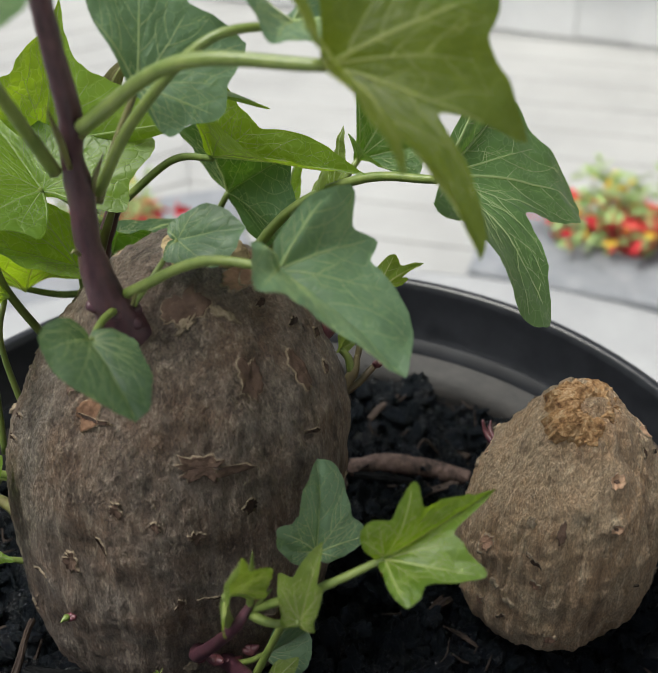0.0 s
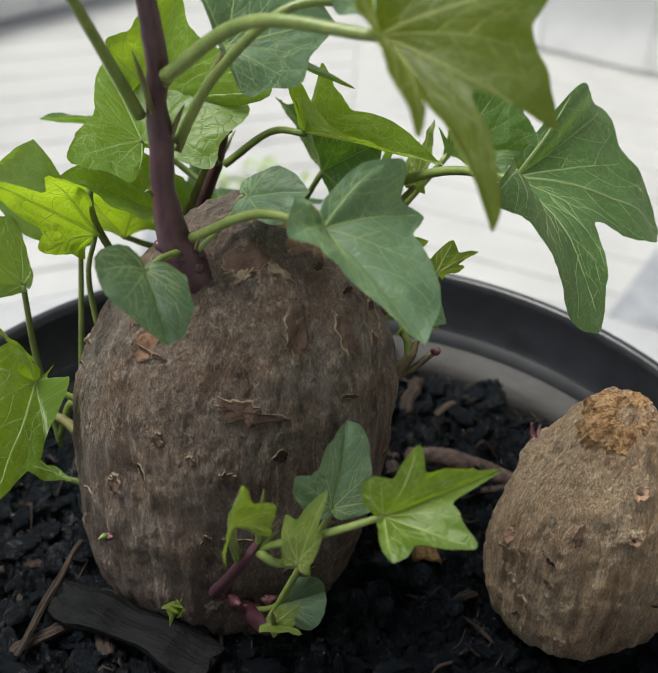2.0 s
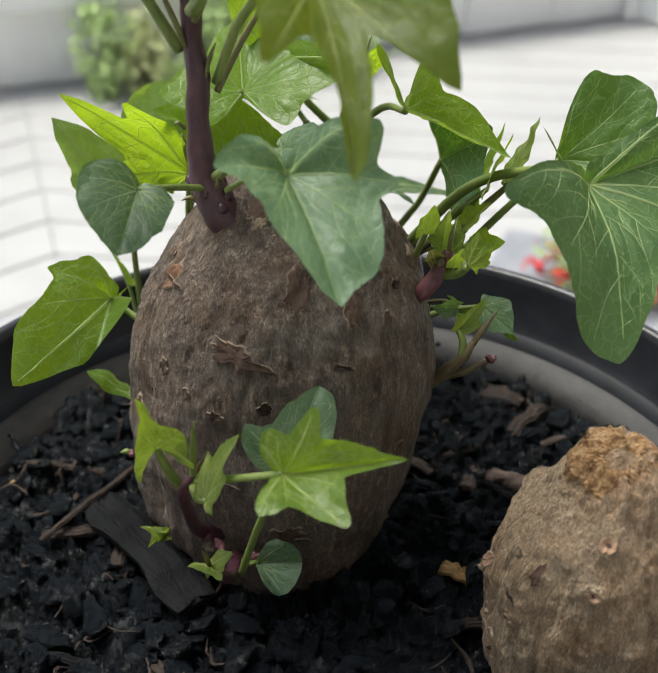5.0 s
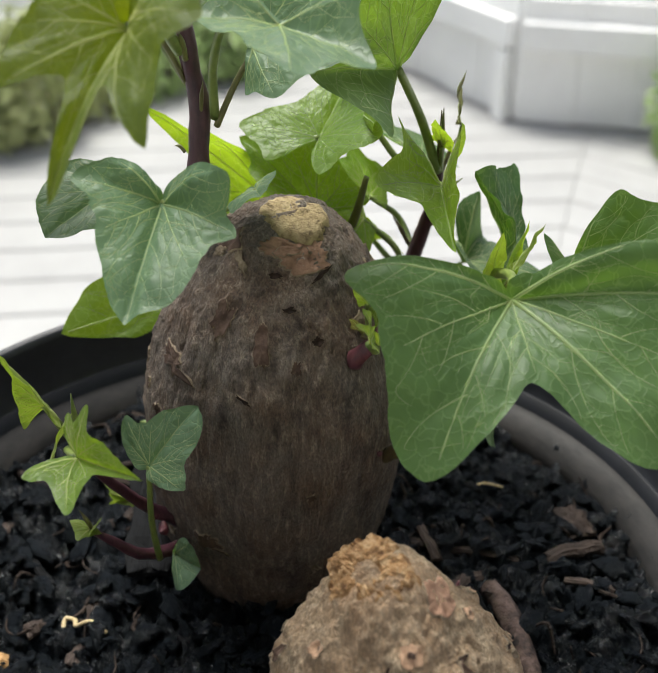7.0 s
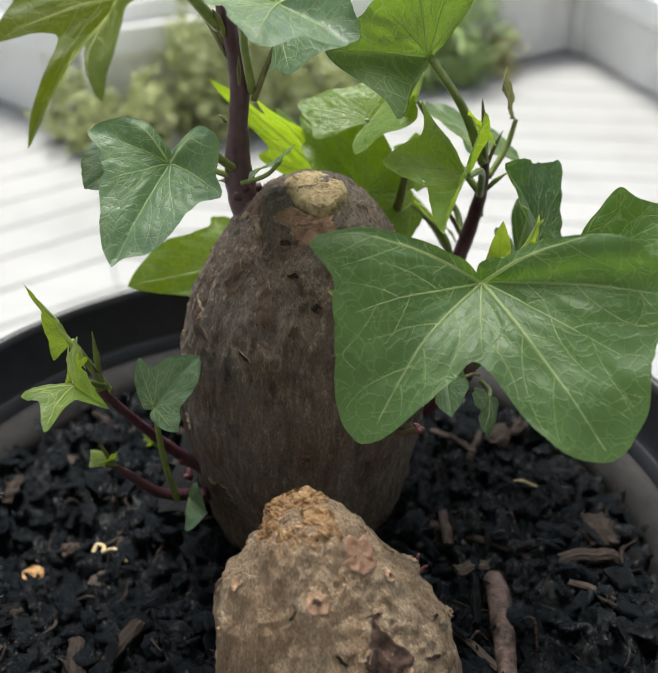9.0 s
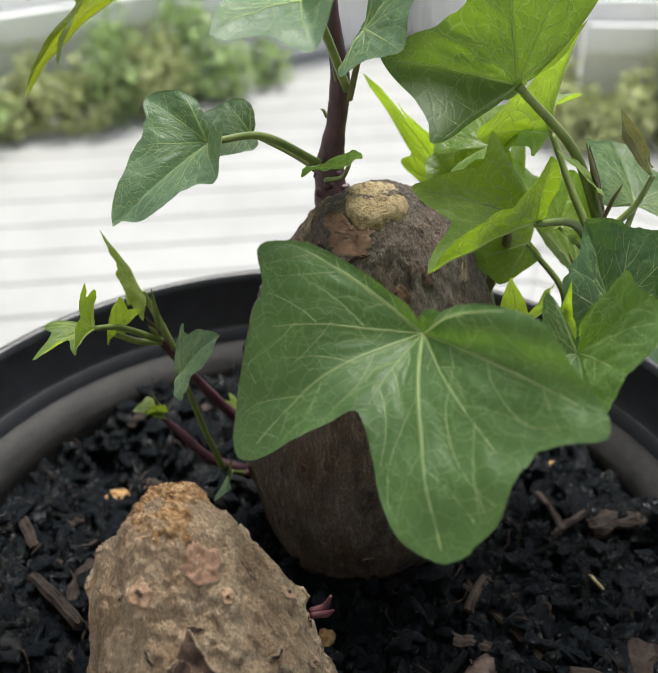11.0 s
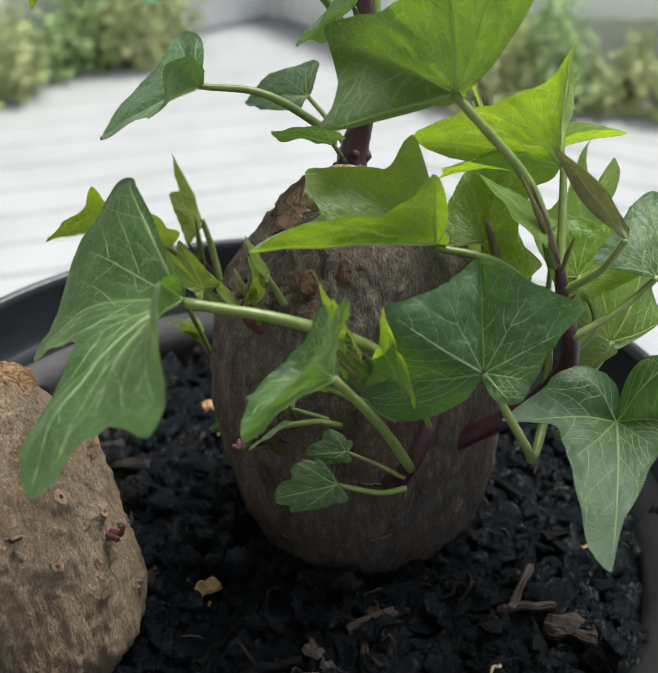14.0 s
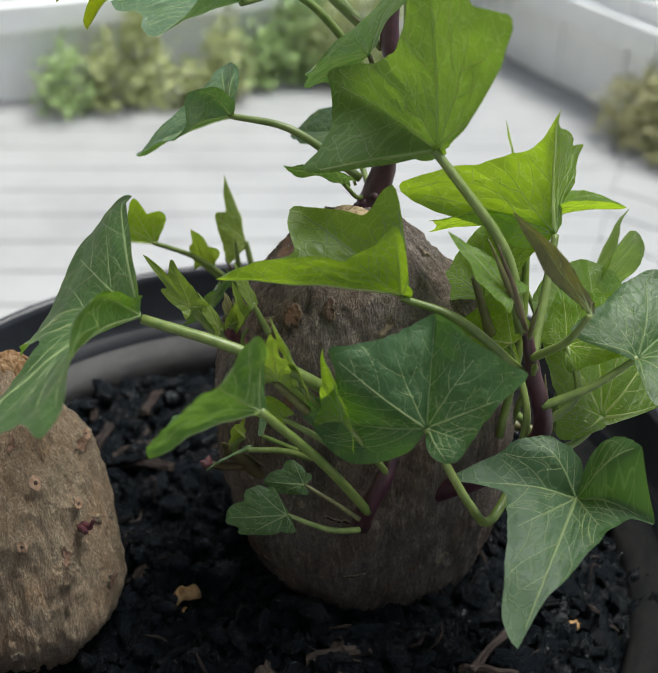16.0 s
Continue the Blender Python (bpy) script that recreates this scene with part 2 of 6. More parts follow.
TWIG = grainy("greyish_twig", ((0.3, (0.026, 0.018, 0.015)), (0.7, (0.080, 0.058, 0.048))), 350, 0.75, (1, 0.15, 1), 0.8)
PEG = grainy("peeling_pink_bark", ((0.36, (0.015, 0.012, 0.011)), (0.5, (0.10, 0.066, 0.056)), (0.75, (0.22, 0.16, 0.14))), 150, 0.75, (1, 1, 0.5), 0.8, 0.0015)
ROOT = grainy("dry_rootlet", ((0.3, (0.38, 0.28, 0.13)), (0.7, (0.62, 0.52, 0.32))), 600, 0.7)
PLASTIC = grainy("black_plastic", ((0.3, (0.0065, 0.0075, 0.010)), (0.7, (0.012, 0.0135, 0.0175))), 60, 0.5, None, 0.12, 0.0006, 0.15)
# Rim base is paler than the pot, with skylight painted in besides its gloss.
RIM = grainy("sky_lit_rim_plastic", ((0.3, (0.0085, 0.0095, 0.012)), (0.7, (0.019, 0.0205, 0.025))), 110, 0.34, None, 0.15, 0.0006, 0.40)
# Mottled, slightly lighter plastic for the inner ledge.
PLASTIC_D = grainy("mottled_ledge_plastic", ((0.3, (0.0075, 0.0075, 0.008)), (0.7, (0.026, 0.024, 0.023))), 90, 0.5, (1, 1, 3), 0.2, 0.0006, 0.2)
WHITE = grainy("weathered_white_paint", ((0.3, (0.78, 0.78, 0.77)), (0.7, (0.88, 0.88, 0.87))), 6, 0.5, None, 0.2, 0.002)
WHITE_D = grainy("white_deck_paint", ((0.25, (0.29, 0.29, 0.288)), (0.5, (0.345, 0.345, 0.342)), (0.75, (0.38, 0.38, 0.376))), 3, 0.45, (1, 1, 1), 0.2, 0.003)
TABLE = grainy("grey_white_table_paint", ((0.3, (0.27, 0.275, 0.285)), (0.7, (0.35, 0.355, 0.365))), 9, 0.45, None, 0.2, 0.001)
GREY = grainy("grey_wall_paint", ((0.3, (0.14, 0.135, 0.13)), (0.7, (0.19, 0.185, 0.175))), 3, 0.8)

CREAM = grainy("cream_bounce_paint", ((0.3, (0.50, 0.49, 0.47)), (0.7, (0.60, 0.59, 0.56))), 3, 0.8)

# ---- mesh helpers ----
def mesh_of(name, verts, faces, mats, smooth=True, uvs=None, slots=None):
    me = bpy.data.meshes.new(name)
    me.from_pydata([tuple(v) for v in verts], [], faces)
    for m in (mats if isinstance(mats, (list, tuple)) else [mats]):
        me.materials.append(m)
    me.polygons.foreach_set("use_smooth", [smooth] * len(faces))
    if slots:
        me.polygons.foreach_set("material_index", slots)
    if uvs is not None:
        lay = me.uv_layers.new(name="UVMap")
        flat = []
        for lp in me.loops:
            flat.extend(uvs[lp.vertex_index])
        lay.data.foreach_set("uv", flat)
    me.update()
    return me


def thing(name, at, label, category, group="", kind=""):
    e = new(name)
    e.empty_display_size = 0.01
    e.location = at
    e["base"] = tuple(at)
    return tagged(e, label, category, group, kind)


def part(name, me, parent, label="", kind=""):
    ob = new(name, me)
    ob.parent = parent
    if parent.type == 'EMPTY':
        ob.matrix_parent_inverse = Matrix.Translation(-Vector(parent.location))
    return tagged(ob, label, kind=kind)


def spline(pts, n):
    p = [Vector(q) for q in pts]
    if len(p) == 2:
        return [p[0].lerp(p[1], k / n) for k in range(n + 1)]
    p = [p[0] * 2 - p[1]] + p + [p[-1] * 2 - p[-2]]
    out, segs = [], len(p) - 3
    for k in range(n + 1):
        x = k / n * segs
        i = min(int(x), segs - 1)
        t = x - i
        a, b, c, d = p[i:i + 4]
        out.append(0.5 * (2 * b + (c - a) * t + (2 * a - 5 * b + 4 * c - d) * t * t + (3 * b - a - 3 * c + d) * t ** 3))
    return out


def tube_data(pts, radii, n=24, sides=10, wob=0.0, seed=0.0):
    """Verts and faces of a closed, tapered tube along a smooth line."""
    line = spline(pts, n)
    rs = np.interp(np.linspace(0, 1, n + 1), np.linspace(0, 1, len(radii)), radii)
    up = Vector((0.31, 0.2, 0.93))
    vs, fs = [], []
    for k, c in enumerate(line):
        d = (line[min(k + 1, n)] - line[max(k - 1, 0)]).normalized()
        x = d.cross(up)
        x = x.normalized() if x.length > 1e-4 else Vector((1, 0, 0))
        up = x.cross(d).normalized()
        for s in range(sides):
            a = 2 * math.pi * s / sides
            dirv = x * math.cos(a) + up * math.sin(a)
            w = 1 + wob * noise.noise(c * 260 + dirv * 1.5 + Vector((seed, 0, 0)))
            vs.append(c + dirv * rs[k] * w)
    for k in range(n):
        for s in range(sides):
            t = (s + 1) % sides
            fs.append((k * sides + s, k * sides + t, (k + 1) * sides + t, (k + 1) * sides + s))
    fs.append(tuple(reversed(range(sides))))
    fs.append(tuple(range(n * sides, (n + 1) * sides)))
    return vs, fs


def tube(name, pts, radii, mat, parent, n=24, sides=10, wob=0.0, label="", seed=0.0):
    return part(name, mesh_of(name, *tube_data(pts, radii, n, sides, wob, seed), mat), parent, label)


def join_data(*pieces):
    vs, fs = [], []
    for v, f in pieces:
        o = len(vs)
        vs += list(v)
        fs += [tuple(i + o for i in q) for q in f]
    return vs, fs


def lathe_data(prof, c=(0, 0), n=96):
    vs = [(c[0] + r * math.cos(2 * math.pi * k / n), c[1] + r * math.sin(2 * math.pi * k / n), z) for r, z in prof for k in range(n)]
    fs = [(i * n + k, i * n + (k + 1) % n, (i + 1) * n + (k + 1) % n, (i + 1) * n + k) for i in range(len(prof) - 1) for k in range(n)]
    return vs, fs


def box_data(x0, y0, z0, x1, y1, z1, m=None, bev=0.003):
    bm = bmesh.new()
    bmesh.ops.create_cube(bm, size=1.0)
    for v in bm.verts:
        v.co = ((x0 + x1) / 2 + v.co.x * (x1 - x0), (y0 + y1) / 2 + v.co.y * (y1 - y0), (z0 + z1) / 2 + v.co.z * (z1 - z0))
    if bev:
        bmesh.ops.bevel(bm, geom=list(bm.edges), offset=bev, segments=1, affect='EDGES')
    if m:
        bm.transform(m)
    bm.verts.index_update()
    vs = [v.co.copy() for v in bm.verts]
    fs = [tuple(v.index for v in f.verts) for f in bm.faces]
    bm.free()
    return vs, fs

# ---- the setting: octagonal deck, fence, added wall and overhang ----
DECK_Z = -0.82
side = Vector((toward.y, -toward.x, 0))
rot_lit = Matrix(((side.x, toward.x, 0, 0), (side.y, toward.y, 0, 0), (0, 0, 1, 0), (0, 0, 0, 1)))

ground = tagged(new("ground", mesh_of("ground", *lathe_data([(0.01, DECK_Z - 0.12), (20, DECK_Z - 0.13), (400, DECK_Z - 0.15)], n=48), GREY)), "grey gravel ground beneath the deck", "ground", kind="structure")
deck = tagged(new("deck", mesh_of("deck", *lathe_data([(0.02, DECK_Z - 0.035), (3.7, DECK_Z - 0.035), (3.7, DECK_Z - 0.12)], n=8), GREY, False)), "white painted octagonal deck of mitred boards", "deck", kind="structure")
# Wall and overhang stay out of view, added to block and bounce light.
wall = tagged(new("wall_house", mesh_of("wall_house", *box_data(-4, -1.25, DECK_Z, 4, -1.1, 2.4, rot_lit, 0.0), CREAM, False)), "unseen pale wall added to block and bounce light", "wall", kind="structure")
tagged(new("ceiling", mesh_of("ceiling", *box_data(-4, -1.1, 1.65, 4, -0.65, 1.73, rot_lit, 0.0), CREAM, False)), "unseen pale overhang added to hold back sky light", "ceiling", kind="structure")


def table_thing():
    t = thing("round_table", (0.03, 0, DECK_Z), "round white painted table under the flower pot", "table")
    prof = [(0.001, -0.249), (0.60, -0.249), (0.612, -0.252), (0.616, -0.262), (0.612, -0.272), (0.59, -0.276), (0.001, -0.276)]
    part("tabletop", mesh_of("tabletop", *lathe_data(prof, (0.03, 0), 96), TABLE), t)
    prof = [(0.001, -0.277), (0.05, -0.277), (0.035, -0.35), (0.03, -0.6), (0.045, -0.72), (0.05, -0.76)]
    part("pedestal", mesh_of("pedestal", *lathe_data(prof, (0.03, 0), 32), TABLE), t)
    prof = [(0.05, -0.75), (0.24, -0.79), (0.26, -0.815), (0.255, DECK_Z), (0.001, DECK_Z)]
    part("foot", mesh_of("foot", *lathe_data(prof, (0.03, 0), 48), TABLE), t)


table_thing()

# ---- the pot and its soil ----
PC = (0.032, -0.003)
pot = thing("flower_pot", (PC[0], PC[1], -0.245), "round black plastic nursery pot filled with dark soil", "flower pot")
part("body", mesh_of("body", *lathe_data([(0.001, -0.246), (0.112, -0.246), (0.118, -0.238), (0.153, 0.012), (0.1535, 0.0125), (0.1505, 0.013), (0.1475, -0.002), (0.1435, -0.035), (0.113, -0.235), (0.001, -0.236)], PC, 160), PLASTIC), pot)
part("rim", mesh_of("rim", *lathe_data([(0.1530, 0.010), (0.1575, 0.010), (0.1600, 0.013), (0.1622, 0.030), (0.1628, 0.0345), (0.1618, 0.0372), (0.1596, 0.0380), (0.1578, 0.0370), (0.1568, 0.0340), (0.1540, 0.0150), (0.1515, 0.0120)], PC, 160), RIM), pot, "rolled glossy black rim")
part("ledge", mesh_of("ledge", *lathe_data([(0.1515, 0.0080), (0.1497, 0.0066), (0.1470, 0.0052), (0.1420, 0.0026), (0.1385, -0.0006), (0.1370, -0.0026), (0.1364, -0.0060), (0.1360, -0.0300)], PC, 160), PLASTIC_D), pot, "mottled grey ledge inside the pot")


def soil_z(x, y):
    p = Vector((x, y, 0))
    z = -0.005 + 0.0050 * noise.fractal(p * 38, 0.8, 2.0, 3) + 0.0066 * noise.fractal(p * 95 + Vector((5, 1, 0)), 0.5, 2.1, 6)
    z += 0.007 * max(0.0, noise.noise(p * 62 + Vector((0, 9, 0))) - 0.05) + 0.004 * abs(noise.noise(p * 170 + Vector((3, 7, 0))))
    z -= 0.014 * math.exp(-((x + 0.025) ** 2 + (y + 0.085) ** 2) / 0.0022)
    z -= 0.013 * math.exp(-((x - 0.118) ** 2 + (y + 0.080) ** 2) / 0.0012)
    z += 0.004 * math.exp(-((x - 0.09) ** 2 + (y - 0.04) ** 2) / 0.003)
    return z


def soil_thing():
    n, R = 330, 0.1465
    vs, ix, fs = [], {}, []
    for i in range(n + 1):
        for j in range(n + 1):
            x, y = (i / n * 2 - 1) * R, (j / n * 2 - 1) * R
            if x * x + y * y <= R * R:
                ix[i, j] = len(vs)
                vs.append((PC[0] + x, PC[1] + y, soil_z(PC[0] + x, PC[1] + y)))
    for i in range(n):
        for j in range(n):
            q = [(i, j), (i + 1, j), (i + 1, j + 1), (i, j + 1)]
            if all(k in ix for k in q):
                fs.append(tuple(ix[k] for k in q))
    tagged(new("potting_soil", mesh_of("potting_soil", vs, fs, SOIL)), "damp black crumbly potting soil in the pot", "soil", kind="stuff")
    rnd = random.Random(4)
    balls = []
    for sub in (1, 2):
        bm = bmesh.new()
        bmesh.ops.create_icosphere(bm, subdivisions=sub, radius=1.0)
        balls.append(([v.co.copy() for v in bm.verts], [tuple(v.index for v in f.verts) for f in bm.faces]))
        bm.free()
    vs, fs = [], []
    for k in range(9000):
        a, r = rnd.uniform(0, 2 * math.pi), 0.136 * math.sqrt(rnd.random())
        x, y = PC[0] + r * math.cos(a), PC[1] + r * math.sin(a)
        s = 0.0005 + 0.0046 * rnd.random() ** 6
        bv, bf = balls[s > 0.0011]
        m = Matrix.LocRotScale((x, y, soil_z(x, y) + s * rnd.uniform(-0.2, 0.35)), Euler((rnd.uniform(-0.7, 0.7), rnd.uniform(-0.7, 0.7), rnd.uniform(0, 6.3))), (s * rnd.uniform(0.7, 2.1), s * rnd.uniform(0.6, 1.1), s * rnd.uniform(0.35, 0.8)))
        o, sh = len(vs), Vector((k * 1.7, 0, 0))
        vs += [m @ (v * (1 + 0.7 * noise.noise(v * 1.4 + sh) + 0.35 * noise.noise(v * 3.7 + sh))) for v in bv]
        fs += [tuple(i + o for i in f) for f in bf]
    tagged(new("soil_crumbs", mesh_of("soil_crumbs", vs, fs, CLUMP)), "loose wet crumbs of black soil", "soil", kind="stuff")


soil_thing()

# ---- tubers ----
class Tuber:
    """A surface over angle and height: leaning axis, oval section, radii at even heights, bumps."""

    def __init__(self, ax, lean, z0, ztop, ell, ang, radii, below, rough, bumps=(), seed=0.0, ridge=0.0):
        self.ridge = ridge
        self.ax, self.lean, self.ell, self.ang, self.rough, self.bumps, self.seed = ax, lean, ell, radians(ang), rough, bumps, seed
        zs = np.concatenate([[b[0] for b in below], np.linspace(z0, ztop, len(radii))])
        r2 = np.concatenate([[b[1] for b in below], radii]) ** 2
        self.z0, self.z1 = zs[0], ztop
        fine = np.linspace(zs[0], ztop, 400)
        v = np.interp(fine, zs, r2)
        for _ in range(2):
            pad = np.concatenate([np.full(14, v[0]), v, np.linspace(v[-1], -v[-15], 14)])
            v = np.convolve(pad, np.ones(29) / 29, 'valid')
        self.fz, self.fr = fine, np.sqrt(np.maximum(v, 1e-8))

    def centre(self, z):
        return Vector((self.ax[0] + self.lean[0] * (z - 0.04), self.ax[1] + self.lean[1] * (z - 0.04), z))

    def base(self, th, z, r=None):
        r = float(np.interp(z, self.fz, self.fr)) if r is None else r
        u, w = r * self.ell * math.cos(th), r / self.ell * math.sin(th)
        c, s = math.cos(self.ang), math.sin(self.ang)
        return self.centre(z) + Vector((u * c - w * s, u * s + w * c, 0))

    def point(self, th, z, out=0.0):
        p = self.base(th, z)
        c = self.centre(0.45 * self.z1)
        n = (p - Vector((c.x, c.y, min(max(z, 0.02), 0.62 * self.z1)))).normalized()
        q = p + Vector((self.seed, 0, 0))
        k = self.rough
        d = k * (0.0016 * noise.fractal(q * 28, 0.9, 2.0, 3) + 0.00085 * noise.noise(Vector((q.x * 330, q.y * 330, q.z * 45))) + 0.0006 * noise.noise(Vector((q.x * 150, q.y * 150, q.z * 24))) + 0.0013 * noise.noise(Vector((q.x * 70, q.y * 70, q.z * 11))) + 0.0004 * noise.fractal(q * 240, 0.7, 2.0, 3))
        if self.ridge:
            d += self.ridge * (0.5 - abs(noise.noise(Vector((q.x * 420, q.y * 420, q.z * 34)))) - 0.5 * abs(noise.noise(Vector((q.x * 800, q.y * 800, q.z * 60)))))
        for b, rad, h, pit in self.bumps:
            e = (p - Vector(b)).length / rad
            if e < 3:
                d += h * math.exp(-e * e) - pit * math.exp(-(e * 2.6) ** 2)
        return p + n * (d + out)

    def angle(self, p):
        d = Vector(p) - self.centre(p[2])
        c, s = math.cos(self.ang), math.sin(self.ang)
        return math.atan2((-d.x * s + d.y * c) * self.ell, (d.x * c + d.y * s) / self.ell)

    def mesh(self, name, mat, na=280, nz=230):
        vs, fs = [], []
        for i in range(nz + 1):
            t = i / nz
            z = self.z0 + (self.z1 - self.z0) * (1 - (1 - t) ** 1.6)
            vs += [self.point(2 * math.pi * k / na, z) for k in range(na)]
        for i in range(nz):
            for k in range(na):
                fs.append((i * na + k, i * na + (k + 1) % na, (i + 1) * na + (k + 1) % na, (i + 1) * na + k))
        fs.append(tuple(range(nz * na, (nz + 1) * na)))
        return mesh_of(name, vs, fs, mat)

    def patch(self, name, at, w, h, mat, parent, seed, jag=0.45, rim=0.0006, sunk=0.0, turn=0.0, label="", corners=0):
        """A ragged flake of bared flesh lying on the skin, with a curled edge."""
        th0, z0 = self.angle(at), at[2]
        r = max(float(np.interp(z0, self.fz, self.fr)), 0.008)
        na, rings = 44, 6
        vs, fs, sl = [self.point(th0, z0, 0.0004 - sunk)], [], []
        ct, st = math.cos(radians(turn)), math.sin(radians(turn))
        for i in range(1, rings + 1):
            for k in range(na):
                a = 2 * math.pi * k / na
                e = 1 + jag * noise.fractal(Vector((math.cos(a) * 1.6, math.sin(a) * 1.6, seed * 3.1)), 0.5, 2.2, 4)
                if corners:
                    e *= 0.62 / math.cos((a - math.pi / 2) % (2 * math.pi / corners) - math.pi / corners)
                f = min(i, rings - 1) / (rings - 1) * e * (1.09 if i == rings else 1)
                x, y = w * f * math.cos(a), h * f * math.sin(a)
                x, y = x * ct - y * st, x * st + y * ct
                o = (0.00045 - sunk * (1 - (i / rings) ** 2)) + (rim * (0.4 + 0.9 * abs(noise.noise(Vector((a * 3, seed, 2))))) if i == rings - 1 else 0) - (0.0007 if i == rings else 0)
                vs.append(self.point(th0 + x / r, min(z0 + y, self.z1), o))
        for k in range(na):
            fs.append((0, 1 + k, 1 + (k + 1) % na))
            sl.append(0)
        for i in range(rings - 1):
            for k in range(na):
                a, b = 1 + i * na, 1 + (i + 1) * na
                fs.append((a + k, b + k, b + (k + 1) % na, a + (k + 1) % na))
                sl.append(1 if i >= rings - 2 else 0)
        return part(name, mesh_of(name, vs, fs, [mat, RIMSKIN], True, None, sl), parent, label)


plant = thing("sweet_potato_plant", (0.006, 0.02, 0.0), "sprouting sweet potato with leafy purple stems in soil", "plant")
BIG = Tuber((0.0057, 0.0201), (0.103, -0.008), -0.01, 0.1412, 1.088, -27.3, [0.0365, 0.0445, 0.0472, 0.0491, 0.0483, 0.0428, 0.0316, 0.0100], [(-0.035, 0.018), (-0.022, 0.030)], 1.0,
            [((-0.027, -0.008, 0.069), 0.004, -0.0012, 0), ((0.030, -0.020, 0.088), 0.006, 0.0012, 0), ((0.0469, 0.0026, 0.1127), 0.003, 0.0004, 0.0012), ((0.058, 0.020, 0.06), 0.005, 0.002, 0), ((0.03, 0.002, 0.128), 0.003, 0.0008, 0.0006)], 0.0, 0.0008)
tuber = part("tuber", BIG.mesh("tuber", SKIN), plant, "large upright brown tuber with peeling skin")


def scar_disc():
    c, nrm = Vector((0.0215, 0.0178, 0.1404)), Vector((0.13, -0.07, 1)).normalized()
    x = nrm.cross(Vector((0, 1, 0))).normalized()
    y = nrm.cross(x)
    vs, fs, na = [c + nrm * 0.0012], [], 48
    rr = [(0.25, 0.0013), (0.5, 0.0014), (0.75, 0.0010), (0.93, 0.0008), (1.0, 0.0002), (1.08, -0.0022), (1.12, -0.006)]
    for f, h in rr:
        for k in range(na):
            a = 2 * math.pi * k / na
            d = x * math.cos(a) * 0.0112 + y * math.sin(a) * 0.0098
            e = 1 + 0.16 * noise.fractal(Vector((math.cos(a) * 1.4, math.sin(a) * 1.4, 7)), 0.6, 2.2, 4)
            vs.append(c + d * f * e + nrm * (h + 0.0005 * noise.fractal(d * f * 500, 0.6, 2, 3)))
    fs += [(0, 1 + k, 1 + (k + 1) % na) for k in range(na)]
    for i in range(len(rr) - 1):
        a, b = 1 + i * na, 1 + (i + 1) * na
        fs += [(a + k, b + k, b + (k + 1) % na, a + (k + 1) % na) for k in range(na)]
    part("cut_scar", mesh_of("cut_scar", vs, fs, CORK), tuber, "corky tan scar where the tuber was cut")


scar_disc()
BIG.patch("peeled_patch", (0.0330, 0.0110, 0.1340), 0.0090, 0.0034, PINK, tuber, 61.3, 0.5, 0.0006, 0.0004, 0)
BIG.patch("peeled_patch", (0.0270, 0.0060, 0.1360), 0.0060, 0.0018, PINK, tuber, 62.3, 0.6, 0.0006, 0.0004, 0)
for k, (at, w, h, m, jag, turn) in enumerate([
        ((0.0045, -0.0150, 0.0965), 0.0075, 0.0034, PEEL, 0.75, -12), ((0.0215, -0.0110, 0.1165), 0.0030, 0.0058, PEEL, 0.55, -12), ((0.0140, -0.0226, 0.0825), 0.0022, 0.0019, PIT, 0.5, 0),
        ((0.0345, -0.0080, 0.1120), 0.0026, 0.0055, PEEL, 0.35, 8), ((-0.0164, 0.0034, 0.1085), 0.0032, 0.0040, PEEL_O, 0.35, 0), ((0.0090, -0.0010, 0.1335), 0.0055, 0.0030, PEEL, 0.6, 20),
        ((-0.0240, -0.0085, 0.0700), 0.0012, 0.0022, PIT, 0.5, 35), ((0.0469, 0.0026, 0.1127), 0.0016, 0.0014, PIT, 0.5, 0), ((0.0400, -0.0020, 0.1215), 0.0018, 0.0008, PIT, 0.4, 0),
        ((0.0310, 0.0010, 0.1300), 0.0020, 0.0007, PIT, 0.4, 0), ((0.0520, 0.0260, 0.1190), 0.0022, 0.0024, PEEL_O, 0.5, 0),
        ((0.0440, 0.0360, 0.1220), 0.0016, 0.0030, PEEL, 0.5, 0), ((-0.0300, 0.0000, 0.0600), 0.0022, 0.0035, PEEL, 0.8, 20), ((0.0560, 0.0330, 0.0950), 0.0020, 0.0030, PEEL_O, 0.6, 0),
        ((0.0440, -0.0040, 0.1060), 0.0016, 0.0022, PEEL, 0.5, 0), ((0.0200, -0.0230, 0.0330), 0.0050, 0.0034, PEEL, 0.6, 0)]):
    BIG.patch("peeled_patch", at, w, h, m, tuber, k + 1.3, jag, 0.00035, 0.0003, turn)

